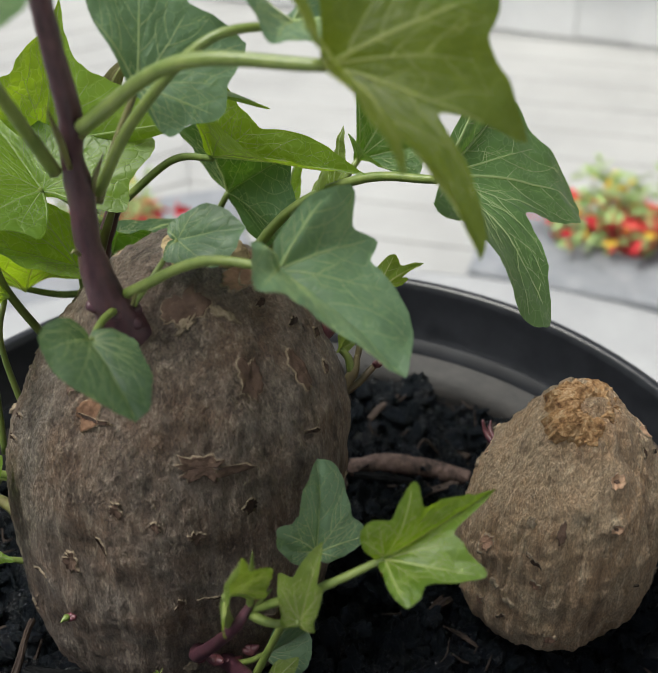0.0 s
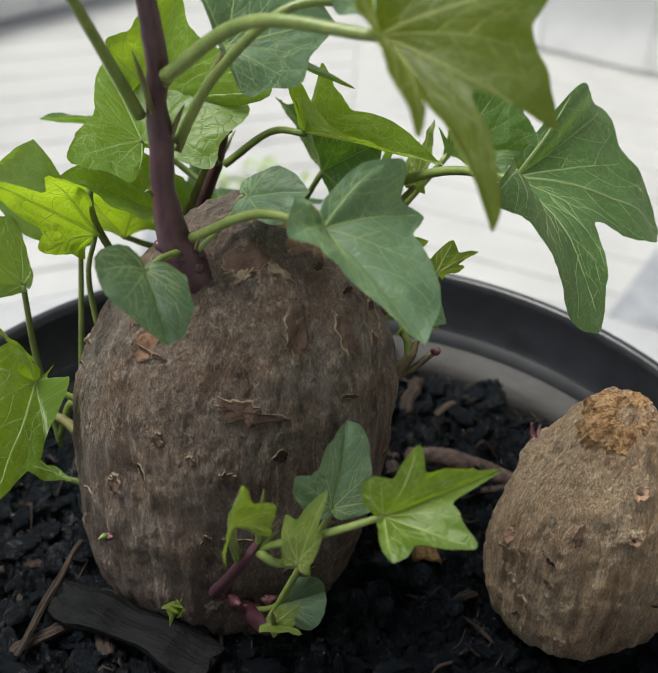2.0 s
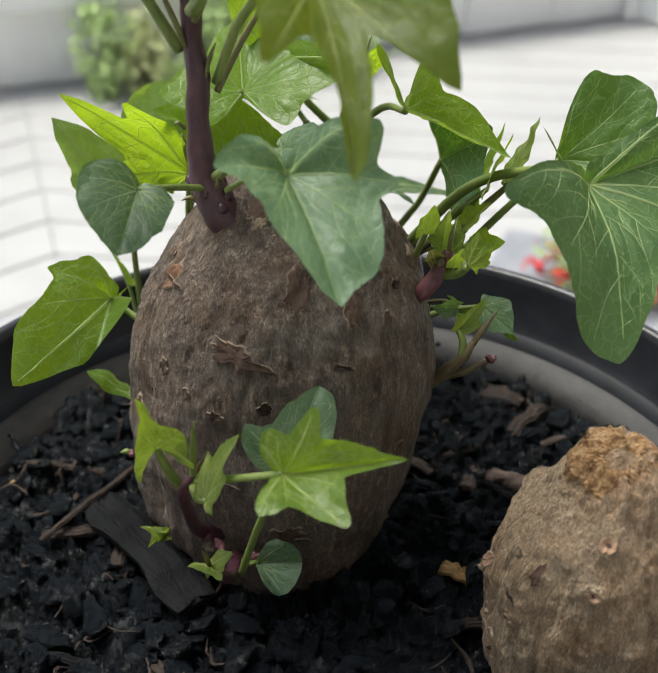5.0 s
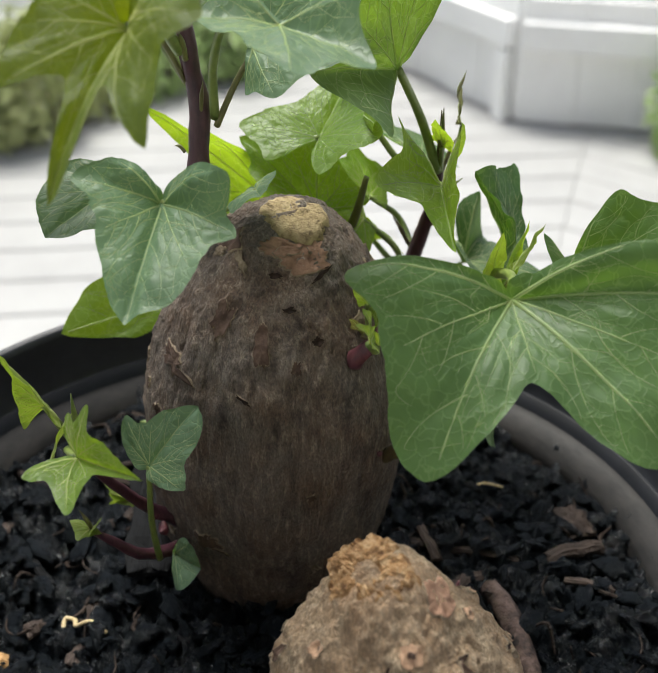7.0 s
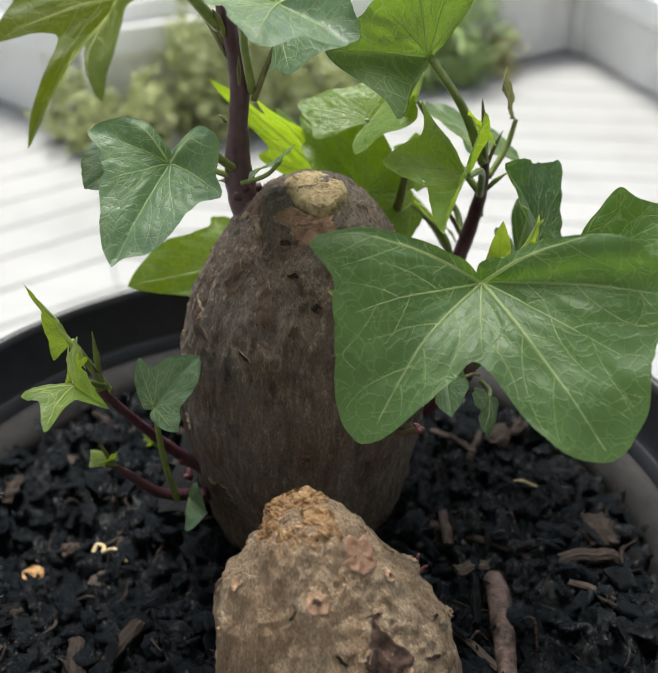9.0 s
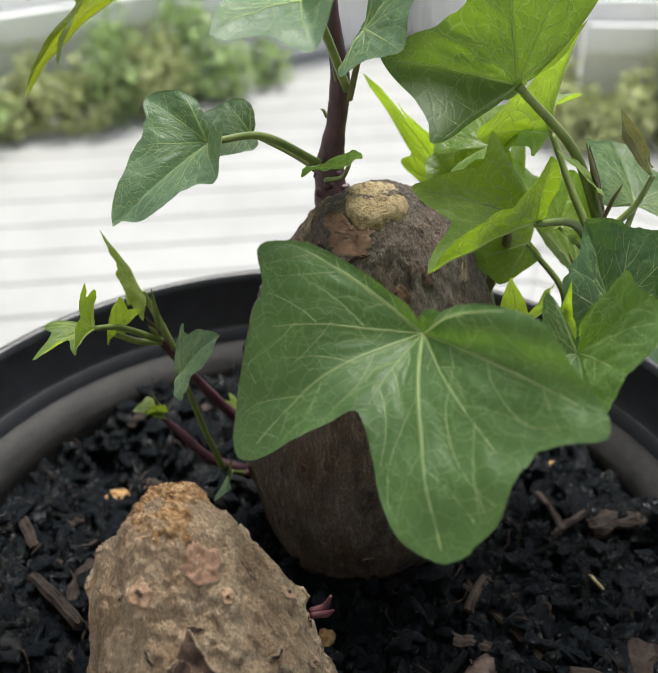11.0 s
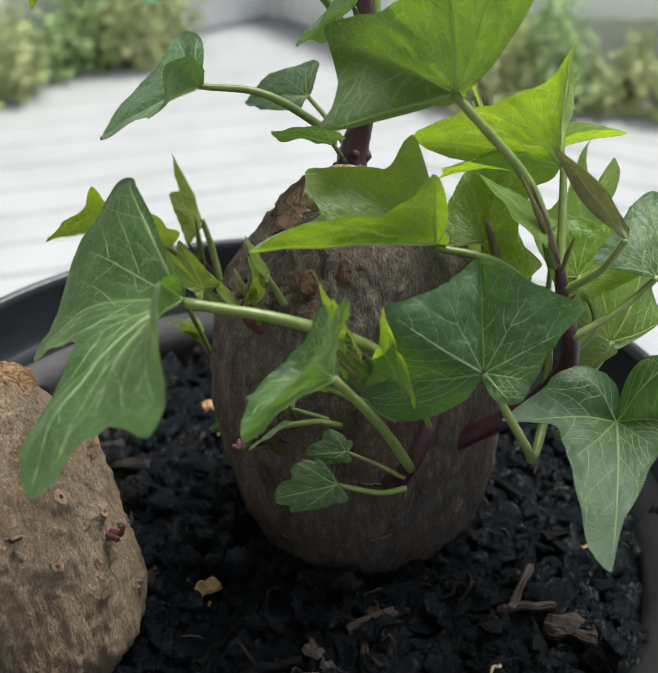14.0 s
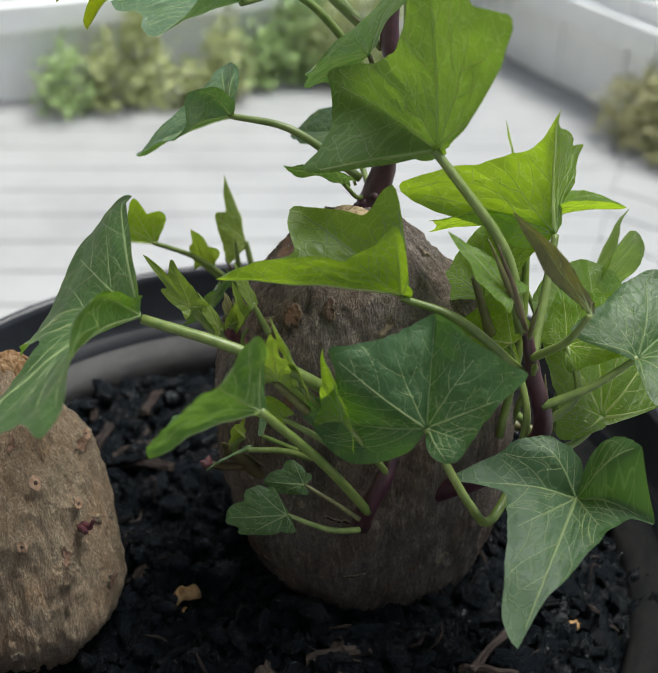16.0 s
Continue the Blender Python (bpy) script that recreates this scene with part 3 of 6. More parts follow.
# small flakes, slits and specks all over the skin
rnd = random.Random(77)
for k in range(38):
    th, z = rnd.uniform(0, 2 * math.pi), rnd.uniform(0.012, 0.134)
    at = BIG.base(th, z)
    kind = rnd.random()
    if kind < 0.45:
        BIG.patch("skin_slit", at, rnd.uniform(0.0015, 0.0042), rnd.uniform(0.0003, 0.0006), PIT, tuber, k + 100.3, 0.7, 0.0003, 0.0, rnd.uniform(-25, 25))
    elif kind < 0.75:
        BIG.patch("peeled_patch", at, rnd.uniform(0.0010, 0.0026), rnd.uniform(0.0010, 0.0024), PEEL, tuber, k + 100.3, 0.8, 0.0005, 0.0002, rnd.uniform(0, 180))
    else:
        BIG.patch("skin_flake", at, rnd.uniform(0.0012, 0.0030), rnd.uniform(0.0006, 0.0014), RIMSKIN, tuber, k + 100.3, 0.9, 0.0006, -0.0002, rnd.uniform(-60, 60))

mini = thing("sweet_potato", (0.117, -0.035, 0.0), "small knobbly tan sweet potato half sunk in soil", "sweet potato")
EYES = [((0.1314, -0.0494, 0.0821), 0.0044), ((0.1343, -0.0244, 0.0805), 0.0024), ((0.1199, -0.0110, 0.0707), 0.0030), ((0.1118, -0.0591, 0.0790), 0.0030), ((0.1100, -0.0640, 0.0670), 0.0026),
        ((0.0930, -0.0530, 0.0560), 0.0018), ((0.1480, -0.0300, 0.0620), 0.0024), ((0.1300, -0.0060, 0.0560), 0.0026), ((0.1090, -0.0080, 0.0600), 0.0026), ((0.1370, -0.0630, 0.0600), 0.0026), ((0.0950, -0.0250, 0.0700), 0.0028),
        ((0.1000, -0.0180, 0.0560), 0.0026), ((0.1260, -0.0690, 0.0480), 0.0024), ((0.1010, -0.0610, 0.0760), 0.0030), ((0.1470, -0.0470, 0.0450), 0.0024), ((0.1200, -0.0020, 0.0400), 0.0030), ((0.0850, -0.0420, 0.0480), 0.0026)]
SMALL = Tuber((0.1172, -0.0346), (-0.06, -0.128), 0.0, 0.0965, 1.041, 38, [0.0245, 0.0343, 0.0339, 0.0339, 0.0317, 0.0262, 0.0165, 0.0060], [(-0.028, 0.010), (-0.012, 0.0205)], 1.3,
              [(p, r * 1.35, 0.0036, 0.0018) for p, r in EYES] + [((0.1402, -0.0364, 0.0690), 0.0055, 0.0, 0.0030)], 3.0, 0.0013)
stub = part("tuber", SMALL.mesh("tuber", SKIN_S), mini, "tan wrinkled tuber with knobbly eyes")
for k, (p, r) in enumerate(EYES[:11]):
    SMALL.patch("eye", p, r * 0.62, r * 0.56, EYE, stub, k + 21.7, 0.35, 0.0003, 0.0002)
    SMALL.patch("eye_pit", p, r * 0.20, r * 0.16, PEEL, stub, k + 41.7, 0.5, 0.0, -0.0004)
SMALL.patch("skin_hole", (0.1402, -0.0364, 0.0685), 0.0068, 0.0076, PEEL, stub, 3.9, 0.25, 0.0009, 0.0, 0, "torn three-cornered hole in the skin", 3)
SMALL.patch("skin_hole", (0.1396, -0.0390, 0.0668), 0.0030, 0.0034, PIT, stub, 5.9, 0.4, 0.0, -0.0005)
SMALL.patch("peeled_patch", (0.1247, -0.0346, 0.0880), 0.0050, 0.0042, PINK, stub, 8.2, 0.3, 0.0007, 0.0004)
SMALL.patch("peeled_patch", (0.0985, -0.0570, 0.0660), 0.0012, 0.0030, PEEL, stub, 9.2, 0.4, 0.0004, 0.0004)
SMALL.patch("slit", (0.0930, -0.0540, 0.0551), 0.0032, 0.0007, PIT, stub, 10.2, 0.4, 0.0003, 0.0004, -38)

for k in range(34):
    th, z = rnd.uniform(0, 2 * math.pi), rnd.uniform(0.015, 0.084)
    at = SMALL.base(th, z)
    if k % 3 == 0:
        SMALL.patch("skin_slit", at, rnd.uniform(0.0010, 0.0028), rnd.uniform(0.0003, 0.0006), PIT, stub, k + 200.3, 0.7, 0.0003, 0.0, rnd.uniform(-60, 60))
    elif k % 3 == 1:
        SMALL.patch("peeled_patch", at, rnd.uniform(0.0012, 0.0030), rnd.uniform(0.0010, 0.0022), PINK, stub, k + 200.3, 0.8, 0.0005, 0.0002, rnd.uniform(0, 180))
    else:
        SMALL.patch("skin_flake", at, rnd.uniform(0.0010, 0.0024), rnd.uniform(0.0006, 0.0012), RIMSKIN, stub, k + 200.3, 0.9, 0.0006, -0.0003, rnd.uniform(-60, 60))


def torn_top():
    c, nrm = Vector((0.1115, -0.0452, 0.0948)), Vector((-0.06, -0.46, 0.88)).normalized()
    x = nrm.cross(Vector((0, 1, 0))).normalized()
    y = nrm.cross(x)
    vs, fs, na, rings = [c], [], 72, 12
    for i in range(1, rings + 1):
        f = i / rings
        for k in range(na):
            a = 2 * math.pi * k / na
            d = (x * math.cos(a) * 0.0122 + y * math.sin(a) * 0.0108) * f * (1 + 0.22 * noise.fractal(Vector((math.cos(a) * 2, math.sin(a) * 2, 3)), 0.5, 2, 3))
            h = 0.0013 * noise.fractal(Vector((d.x * 640, d.y * 130, d.z * 300 + 3)), 0.5, 2.2, 4) - 0.0010 + 0.0026 * math.sin(math.pi * min(f, 0.95)) ** 2 - (0.0050 if f > 0.93 else 0) - 0.0016 * f * f
            vs.append(c + d + nrm * (h + 0.0016))
    fs += [(0, 1 + k, 1 + (k + 1) % na) for k in range(na)]
    for i in range(rings - 1):
        a, b = 1 + i * na, 1 + (i + 1) * na
        fs += [(a + k, b + k, b + (k + 1) % na, a + (k + 1) % na) for k in range(na)]
    part("torn_crown", mesh_of("torn_crown", vs, fs, TORN, False), stub, "torn fibrous crown of dry orange flesh")
    rnd = random.Random(9)
    bits = []
    for k in range(26):
        a, r = rnd.uniform(0, 6.3), 0.009 * math.sqrt(rnd.random())
        p = c + x * r * math.cos(a) + y * r * math.sin(a) - nrm * 0.0012
        q = p + (nrm * rnd.uniform(0.4, 1.0) + x * rnd.uniform(-0.8, 0.8) + y * rnd.uniform(-0.8, 0.8)) * rnd.uniform(0.0015, 0.004)
        bits.append(tube_data([p, q], [0.00045, 0.00012], 4, 5))
    part("fibres", mesh_of("fibres", *join_data(*bits), TORN), stub)


torn_top()
bud = tube_data([(0.1085, -0.0060, 0.0520), (0.1083, -0.0020, 0.0535), (0.1080, 0.0000, 0.0575)], [0.0013, 0.0011, 0.0004], 8, 7, 0.4)
bud2 = tube_data([(0.1100, -0.0060, 0.0520), (0.1105, -0.0015, 0.0530), (0.1118, 0.0005, 0.0555)], [0.0010, 0.0010, 0.0003], 8, 7, 0.4)
part("bud", mesh_of("bud", *join_data(bud, bud2), SHOOT), stub, "tiny dark purple sprouting bud")

# ---- leaves ----
class Blade:
    """A leaf blade: petiole end J, tip T, a lobe on each side (A, B), optional basal lobes, cut by dents between the lobes."""

    def __init__(self, J, T, A, B, bA=None, bB=None, dents=(0.1, 0.05, -0.25), bulge=0.05, power=1.6, dentsB=None, soft=3, arch=0.04, cup=0.06, wave=1.2, seed=0.0, rimA=None, rimB=None, quilt=1.0):
        self.J = Vector(J)
        x = Vector(T) - self.J
        self.L = x.length
        self.x = x / self.L
        self.arch, self.cup, self.wave, self.seed, self.quilt = arch, cup, wave, seed, quilt
        self.s, self.nrm, self.out, self.peaks, self.basal = [], [], [], [], []
        for X, bX, sg, dents, rim in ((A, bA, 1, dents, rimA), (B, bB, -1, dentsB or dents, rimB)):
            a = Vector(X) - self.J
            u = a.dot(self.x)
            p = a - self.x * u
            v = max(p.length, 0.1 * self.L)
            p.normalize()
            n = self.x.cross(p) * sg
            pk = [(0.0, self.L, dents[0]), (math.atan2(v, u), math.hypot(u, v), dents[1])]
            wb, tb = 0.0, math.pi
            if bX is not None:
                b = Vector(bX) - self.J
                ub, vb = b.dot(self.x), max(b.dot(p), 0.12 * b.length)
                tb, wb = math.atan2(vb, ub), b.dot(n)
                tb = min(max(tb, pk[1][0] + 0.25), 2.95)
                pk.append((tb, math.hypot(ub, vb), dents[2]))
            else:
                tb = min(pk[1][0] + 0.62 * (math.pi - pk[1][0]), 2.75)
                pk.append((tb, (0.72 if self.L > 0.028 else 0.42) * pk[1][1], dents[2]))
            pk.append((math.pi, 0.05 * self.L, 0))
            K = 90
            th = np.linspace(0, math.pi, K + 1)
            r = np.zeros(K + 1)
            for i, t in enumerate(th):
                j = max(q for q in range(3) if pk[q][0] <= t + 1e-9)
                (t0, r0, d), (t1, r1, _) = pk[j], pk[j + 1]
                w = min(max((t - t0) / (t1 - t0), 0), 1)
                den = r0 * math.sin(t - t0) + r1 * math.sin(t1 - t)
                chord = r0 * r1 * math.sin(t1 - t0) / den if den > 1e-9 else r0
                r[i] = chord * (1 - d * math.sin(math.pi * w) ** (power if d > 0 else 0.9) + (bulge * abs(math.sin(2 * math.pi * w)) if d > -0.05 else 0))
            if rim:
                # half outline as knots: degrees from the midrib, radius in blade lengths
                r = np.interp(th, [radians(a) for a, _ in rim] + [math.pi], [q * self.L for _, q in rim] + [0.03 * self.L])
            for _ in range(2 * soft if not rim else 2):
                q = r.copy()
                q[1:-1] = 0.25 * r[:-2] + 0.5 * r[1:-1] + 0.25 * r[2:]
                q[0] = r[0]
                r = q
            # slightly uneven margin
            for i, t in enumerate(th):
                r[i] *= 1 + min(i / 6, 1) * (0.024 * noise.noise(Vector((t * 6, seed * 1.9, sg))) + 0.014 * noise.noise(Vector((t * 17, seed * 2.7, sg + 5))))
            self.s.append(p)
            self.nrm.append(n)
            self.out.append((th, r))
            self.peaks.append(pk)
            self.basal.append((pk[1][0], tb, wb, pk[2][1]))
        self.mid_n = (self.nrm[0] + self.nrm[1]).normalized()
        self.up = 1 if self.mid_n.z > 0 else -1
        self.reach = [([p[0] for p in pk[:3]] + [math.pi], [p[1] for p in pk[:3]] + [pk[2][1]]) for pk in self.peaks]

    def radius(self, th, k):
        return float(np.interp(th, *self.out[k]))

    def at(self, th, r, k):
        u, v = r * math.cos(th), r * math.sin(th)
        R = self.radius(th, k)
        f = r / max(R, 1e-6)
        t0, t1, wb, rb = self.basal[k]
        w = 0.0
        if th > t0 and wb:
            e = min((th - t0) / (t1 - t0), 1)
            w = wb * e * e * (3 - 2 * e) * (r / rb)
        L = self.L
        g = min(r / float(np.interp(th, *self.reach[k])), 1)
        bend = self.up * self.arch * L * g * (1 - g) * 4 - self.up * self.cup * v * v / L
        q = Vector((u, v if k == 0 else -v, self.seed)) / L
        rip = L * self.wave * (0.030 * noise.noise(q * 4.5) * f + 0.035 * noise.noise(q * 2.1 + Vector((9, 0, 0))) * f * f + 0.006 * noise.noise(q * 17) * f)
        blend = min(v / (0.10 * L), 1)
        n = self.mid_n.lerp(self.nrm[k], blend)
        # the fold at the midrib is a rounded crease
        lift = 0.018 * L * (1 - blend) ** 2
        return self.J + self.x * u + self.s[k] * v + self.nrm[k] * w + n * (bend + rip - lift)

    def lift(self, uv, k):
        """How far the blade swells between its veins, for points (u, v) of one half."""
        segs = self.segs[k]
        if not len(segs):
            return np.zeros(len(uv))
        a, b = segs[:, :2], segs[:, 2:4]
        d = b - a
        best = np.full(len(uv), 1e9)
        for i in range(0, len(uv), 400):
            p = uv[i:i + 400, None, :] - a[None]
            t = np.clip((p * d).sum(-1) / np.maximum((d * d).sum(-1), 1e-12), 0, 1)
            best[i:i + 400] = (np.linalg.norm(p - t[..., None] * d, axis=-1) * segs[:, 4]).min(1)
        w = 0.050 * self.L
        return self.quilt * 0.0105 * self.L * (1 - np.exp(-(best / w) ** 2))

    def network(self):
        """Palmate ribs with alternate side veins that loop into each other, as lines of (u, v) on each half."""
        rn = random.Random(int(self.seed * 7 + 3))
        L, small = self.L, self.L < 0.022
        self.lines = [[], []]
        for k in (0, 1):
            ribs = [(0.0, self.radius(0.0, k) * 0.95)] + [(t, min(r, self.radius(t, k)) * 0.90) for t, r, _ in self.peaks[k][1:3]]
            more = []
            for (t0, _), (t1, _) in zip(ribs, ribs[1:]):
                if t1 - t0 > 0.75 and not small:
                    more.append(((t0 + t1) / 2, self.radius((t0 + t1) / 2, k) * 0.86))
            ribs = sorted(ribs + more)
            for i, (t, R) in enumerate(ribs):
                ax, nx = (math.cos(t), math.sin(t)), (-math.sin(t), math.cos(t))
                bow = rn.uniform(-0.03, 0.03) * (i > 0)
                rib = [(R * f * ax[0] + bow * R * math.sin(math.pi * f) * nx[0], max(R * f * ax[1] + bow * R * math.sin(math.pi * f) * nx[1], 0)) for f in np.linspace(0, 1, 15)]
                if i or k == 0:
                    self.lines[k].append((rib, 1.0 if i == 0 else 0.6 if (t, R) in more else 0.85, 0))
                for sg in (1, -1):
                    if i == 0 and sg < 0:
                        continue
                    gap = (ribs[i + 1][0] - t) if sg > 0 and i + 1 < len(ribs) else (t - ribs[i - 1][0] if sg < 0 else math.pi - t)
                    prev, n = None, (3 if small else 4 if gap > 0.6 else 3)
                    for j in range(n):
                        f0 = 0.13 + (j + 0.5 * (sg < 0) + rn.uniform(-0.15, 0.15)) * 0.80 / n
                        ang = radians(rn.uniform(46, 56) - 8 * f0)
                        step, p, line = L * 0.022, (R * f0 * ax[0], R * f0 * ax[1]), []
                        for q in range(40):
                            th, r = math.atan2(max(p[1], 0), p[0]), math.hypot(*p)
                            if r > 0.95 * self.radius(th, k) or p[1] < -1e-6 or abs(th - t) > 0.52 * gap:
                                break
                            line.append((p[0], max(p[1], 0.0)))
                            a = t + sg * ang
                            p = (p[0] + step * math.cos(a), p[1] + step * math.sin(a))
                            ang += rn.uniform(-0.05, 0.02) - 0.024
                        if len(line) < 4:
                            continue
                        self.lines[k].append((line, 0.30 - 0.10 * f0, 1))
                        if prev and not small:
                            for fa in ((0.30, 0.62, 0.95) if len(line) > 6 else (0.6,)):
                                p, q = prev[int((len(prev) - 1) * min(fa + rn.uniform(-0.08, 0.03), 1))], line[int((len(line) - 1) * min(fa * 0.8 + rn.uniform(-0.08, 0.08), 1))]
                                if math.dist(p, q) < 0.30 * L:
                                    bx, by, wv = rn.uniform(-1, 1) * 0.03 * L, rn.uniform(-1, 1) * 0.03 * L, rn.uniform(0.5, 1.5)
                                    self.lines[k].append(([(p[0] + (q[0] - p[0]) * e + bx * math.sin(math.pi * e ** wv), max(p[1] + (q[1] - p[1]) * e + by * math.sin(math.pi * e ** wv), 0)) for e in np.linspace(0, 1, 7)], 0.12, 2))
                        prev = line
            if not small:
                # the free end of each side vein bends over into its neighbour
                sides = [ln for ln, _, lv in self.lines[k] if lv == 1]
                for ln in sides:
                    p, d = ln[-1], (ln[-1][0] - ln[-2][0], ln[-1][1] - ln[-2][1])
                    near = sorted((math.dist(p, q), q) for other in sides if other is not ln for q in other[2:])[:12]
                    if near and near[0][0] < 0.22 * L:
                        q = near[rn.randrange(len(near))][1]
                        c = (p[0] + 2.4 * d[0], p[1] + 2.4 * d[1])
                        arc = [((1 - e) ** 2 * p[0] + 2 * e * (1 - e) * c[0] + e * e * q[0], max((1 - e) ** 2 * p[1] + 2 * e * (1 - e) * c[1] + e * e * q[1], 0)) for e in np.linspace(0, 1, 7)]
                        if all(math.hypot(*a) < 0.97 * self.radius(math.atan2(a[1], a[0]), k) for a in arc):
                            self.lines[k].append((arc, 0.17, 2))
        self.segs = []
        for k in (0, 1):
            rows = [(*p, *q, (1.0, 1.3, 2.2)[lv]) for ln, _, lv in self.lines[k] + ([] if k == 0 else self.lines[0][:1]) for p, q in zip(ln, ln[1:])]
            self.segs.append(np.array(rows).reshape(-1, 5))

    def mesh(self, mat):
        th, rings = self.out[0][0], 12 if self.L < 0.022 else 26
        K = len(th) - 1
        vs, uv, fs = [self.J.copy()], [(0, 0)], []
        idx = {}
        for k in (0, 1):
            fr = [(i / rings) ** 0.85 for i in range(1, rings + 1)]
            flat = np.array([(f * self.out[k][1][j] * math.cos(th[j]), f * self.out[k][1][j] * math.sin(th[j])) for f in fr for j in range(K + 1)])
            swell = self.lift(flat, k).reshape(rings, K + 1)
            for i, f in enumerate(fr, 1):
                for j in range(K + 1):
                    if k == 1 and j == 0:
                        idx[k, i, j] = idx[0, i, 0]
                        continue
                    r = f * self.out[k][1][j]
                    idx[k, i, j] = len(vs)
                    vs.append(self.at(th[j], r, k) + self.nrm[k] * (self.up * swell[i - 1, j]))
                    uv.append((r * math.cos(th[j]) + self.seed, r * math.sin(th[j]) * (1 if k == 0 else -1) + 1))
        for k in (0, 1):
            for j in range(K):
                q = (0, idx[k, 1, j], idx[k, 1, j + 1])
                fs.append(q if k == 0 else q[::-1])
                for i in range(1, rings):
                    q = (idx[k, i, j], idx[k, i + 1, j], idx[k, i + 1, j + 1], idx[k, i, j + 1])
                    fs.append(q if k == 0 else q[::-1])
        return mesh_of("leaf", vs, fs, mat, True, uv)

    def vein_line(self, line, k, w0, w1, tall):
        """A low four-sided rib, proud on both faces, along points (u, v) of one half."""
        n = len(line)
        P = [self.at(math.atan2(v, u), math.hypot(u, v), k) for u, v in line]
        vs, fs = [], []
        for i, p in enumerate(P):
            d = (P[min(i + 1, n - 1)] - P[max(i - 1, 0)]).normalized()
            nn = self.nrm[k]
            s = d.cross(nn).normalized()
            w = w0 + (w1 - w0) * i / (n - 1)
            vs += [p + s * w, p + nn * w * tall, p - s * w, p - nn * w * tall]
        for i in range(n - 1):
            for c in range(4):
                fs.append((4 * i + c, 4 * i + (c + 1) % 4, 4 * i + 4 + (c + 1) % 4, 4 * i + 4 + c))
        return vs, fs

    def veins(self, mat):
        W = 0.00066 * (self.L / 0.05) ** 0.7
        out = [self.vein_line(ln, k, W * w, W * w * (0.3 if lv == 0 else 0.55), (0.8, 1.0, 1.5)[lv]) for k in (0, 1) for ln, w, lv in self.lines[k]]
        return mesh_of("venation", *join_data(*out), mat)


def leaf(J, T, A, B, bA=None, bB=None, S=None, via=(), mat=None, vein=None, stalk=None, pr=0.0011, owner=None, label="", **kw):
    """One leaf with its ribs and its stalk, as a part of a plant."""
    b = Blade(J, T, A, B, bA, bB, **kw)
    b.network()
    ob = part("leaf", b.mesh(mat or LEAF), owner or plant, label)
    part("venation", b.veins(vein or VEIN), ob)
    if S is not None:
        tube("petiole", [S, *via, J], [pr * 1.15, pr, pr * 0.8], stalk or PETIOLE, ob, 22, 8, 0.05)
    return ob


def V(*a):
    return Vector(a)


HEART, STAR, IVY = (-0.14, -0.16, -0.30), (0.36, 0.34, 0.05), (0.12, 0.06, -0.15)
# leaves of the main stem
leaf((0.0234, -0.0325, 0.1616), (0.0417, -0.0606, 0.1433), (0.0507, -0.0292, 0.1611), (0.0107, -0.0525, 0.1717), (0.0381, -0.0272, 0.1747), (0.0150, -0.0396, 0.1749), S=(-0.0046, 0.0017, 0.1427), via=[(0.010, -0.016, 0.158)], mat=BLUE, dents=(0.05, 0.10, -0.25), seed=1, pr=0.0013, rimA=((0, 1), (6, 0.94), (18, 0.9), (29, 0.79), (40, 0.68), (53, 0.6), (60, 0.66), (65, 0.73), (71, 0.63), (75, 0.55), (85, 0.62), (89, 0.65), (97, 0.55), (110, 0.41), (128, 0.22)), rimB=((0, 1), (5, 0.95), (14, 0.81), (28, 0.65), (49, 0.52), (68, 0.53), (82, 0.66), (87, 0.64), (99, 0.52), (110, 0.43), (122, 0.3), (132, 0.14)), label="grey-green hastate leaf with pale veins")
leaf((0.0309, -0.0428, 0.2124), (0.0460, -0.0791, 0.1834), (0.0640, -0.0678, 0.1960), (0.0265, -0.0830, 0.2030), (0.0662, -0.0495, 0.2235), (0.0080, -0.0720, 0.2280), S=(-0.0090, 0.0018, 0.1892), via=[(0.008, -0.020, 0.209)], mat=OLIVE, vein=VEIN_Y, dents=(0.50, 0.45, 0.1), power=1.3, soft=1, arch=0.10, seed=2, pr=0.0017, rimA=((0, 1), (6, 0.93), (8, 0.83), (14, 0.67), (19, 0.52), (23, 0.47), (27, 0.52), (30, 0.68), (32, 0.93), (36, 0.84), (45, 0.75), (52, 0.68), (60, 0.62), (66, 0.68), (74, 0.76), (90, 0.6), (130, 0.45)), rimB=((0, 1), (3, 0.88), (7, 0.74), (13, 0.56), (22, 0.43), (29, 0.5), (32, 0.64), (34, 0.8), (41, 0.67), (53, 0.57), (63, 0.47), (87, 0.42), (130, 0.4)), label="large five-lobed green leaf lit from behind")
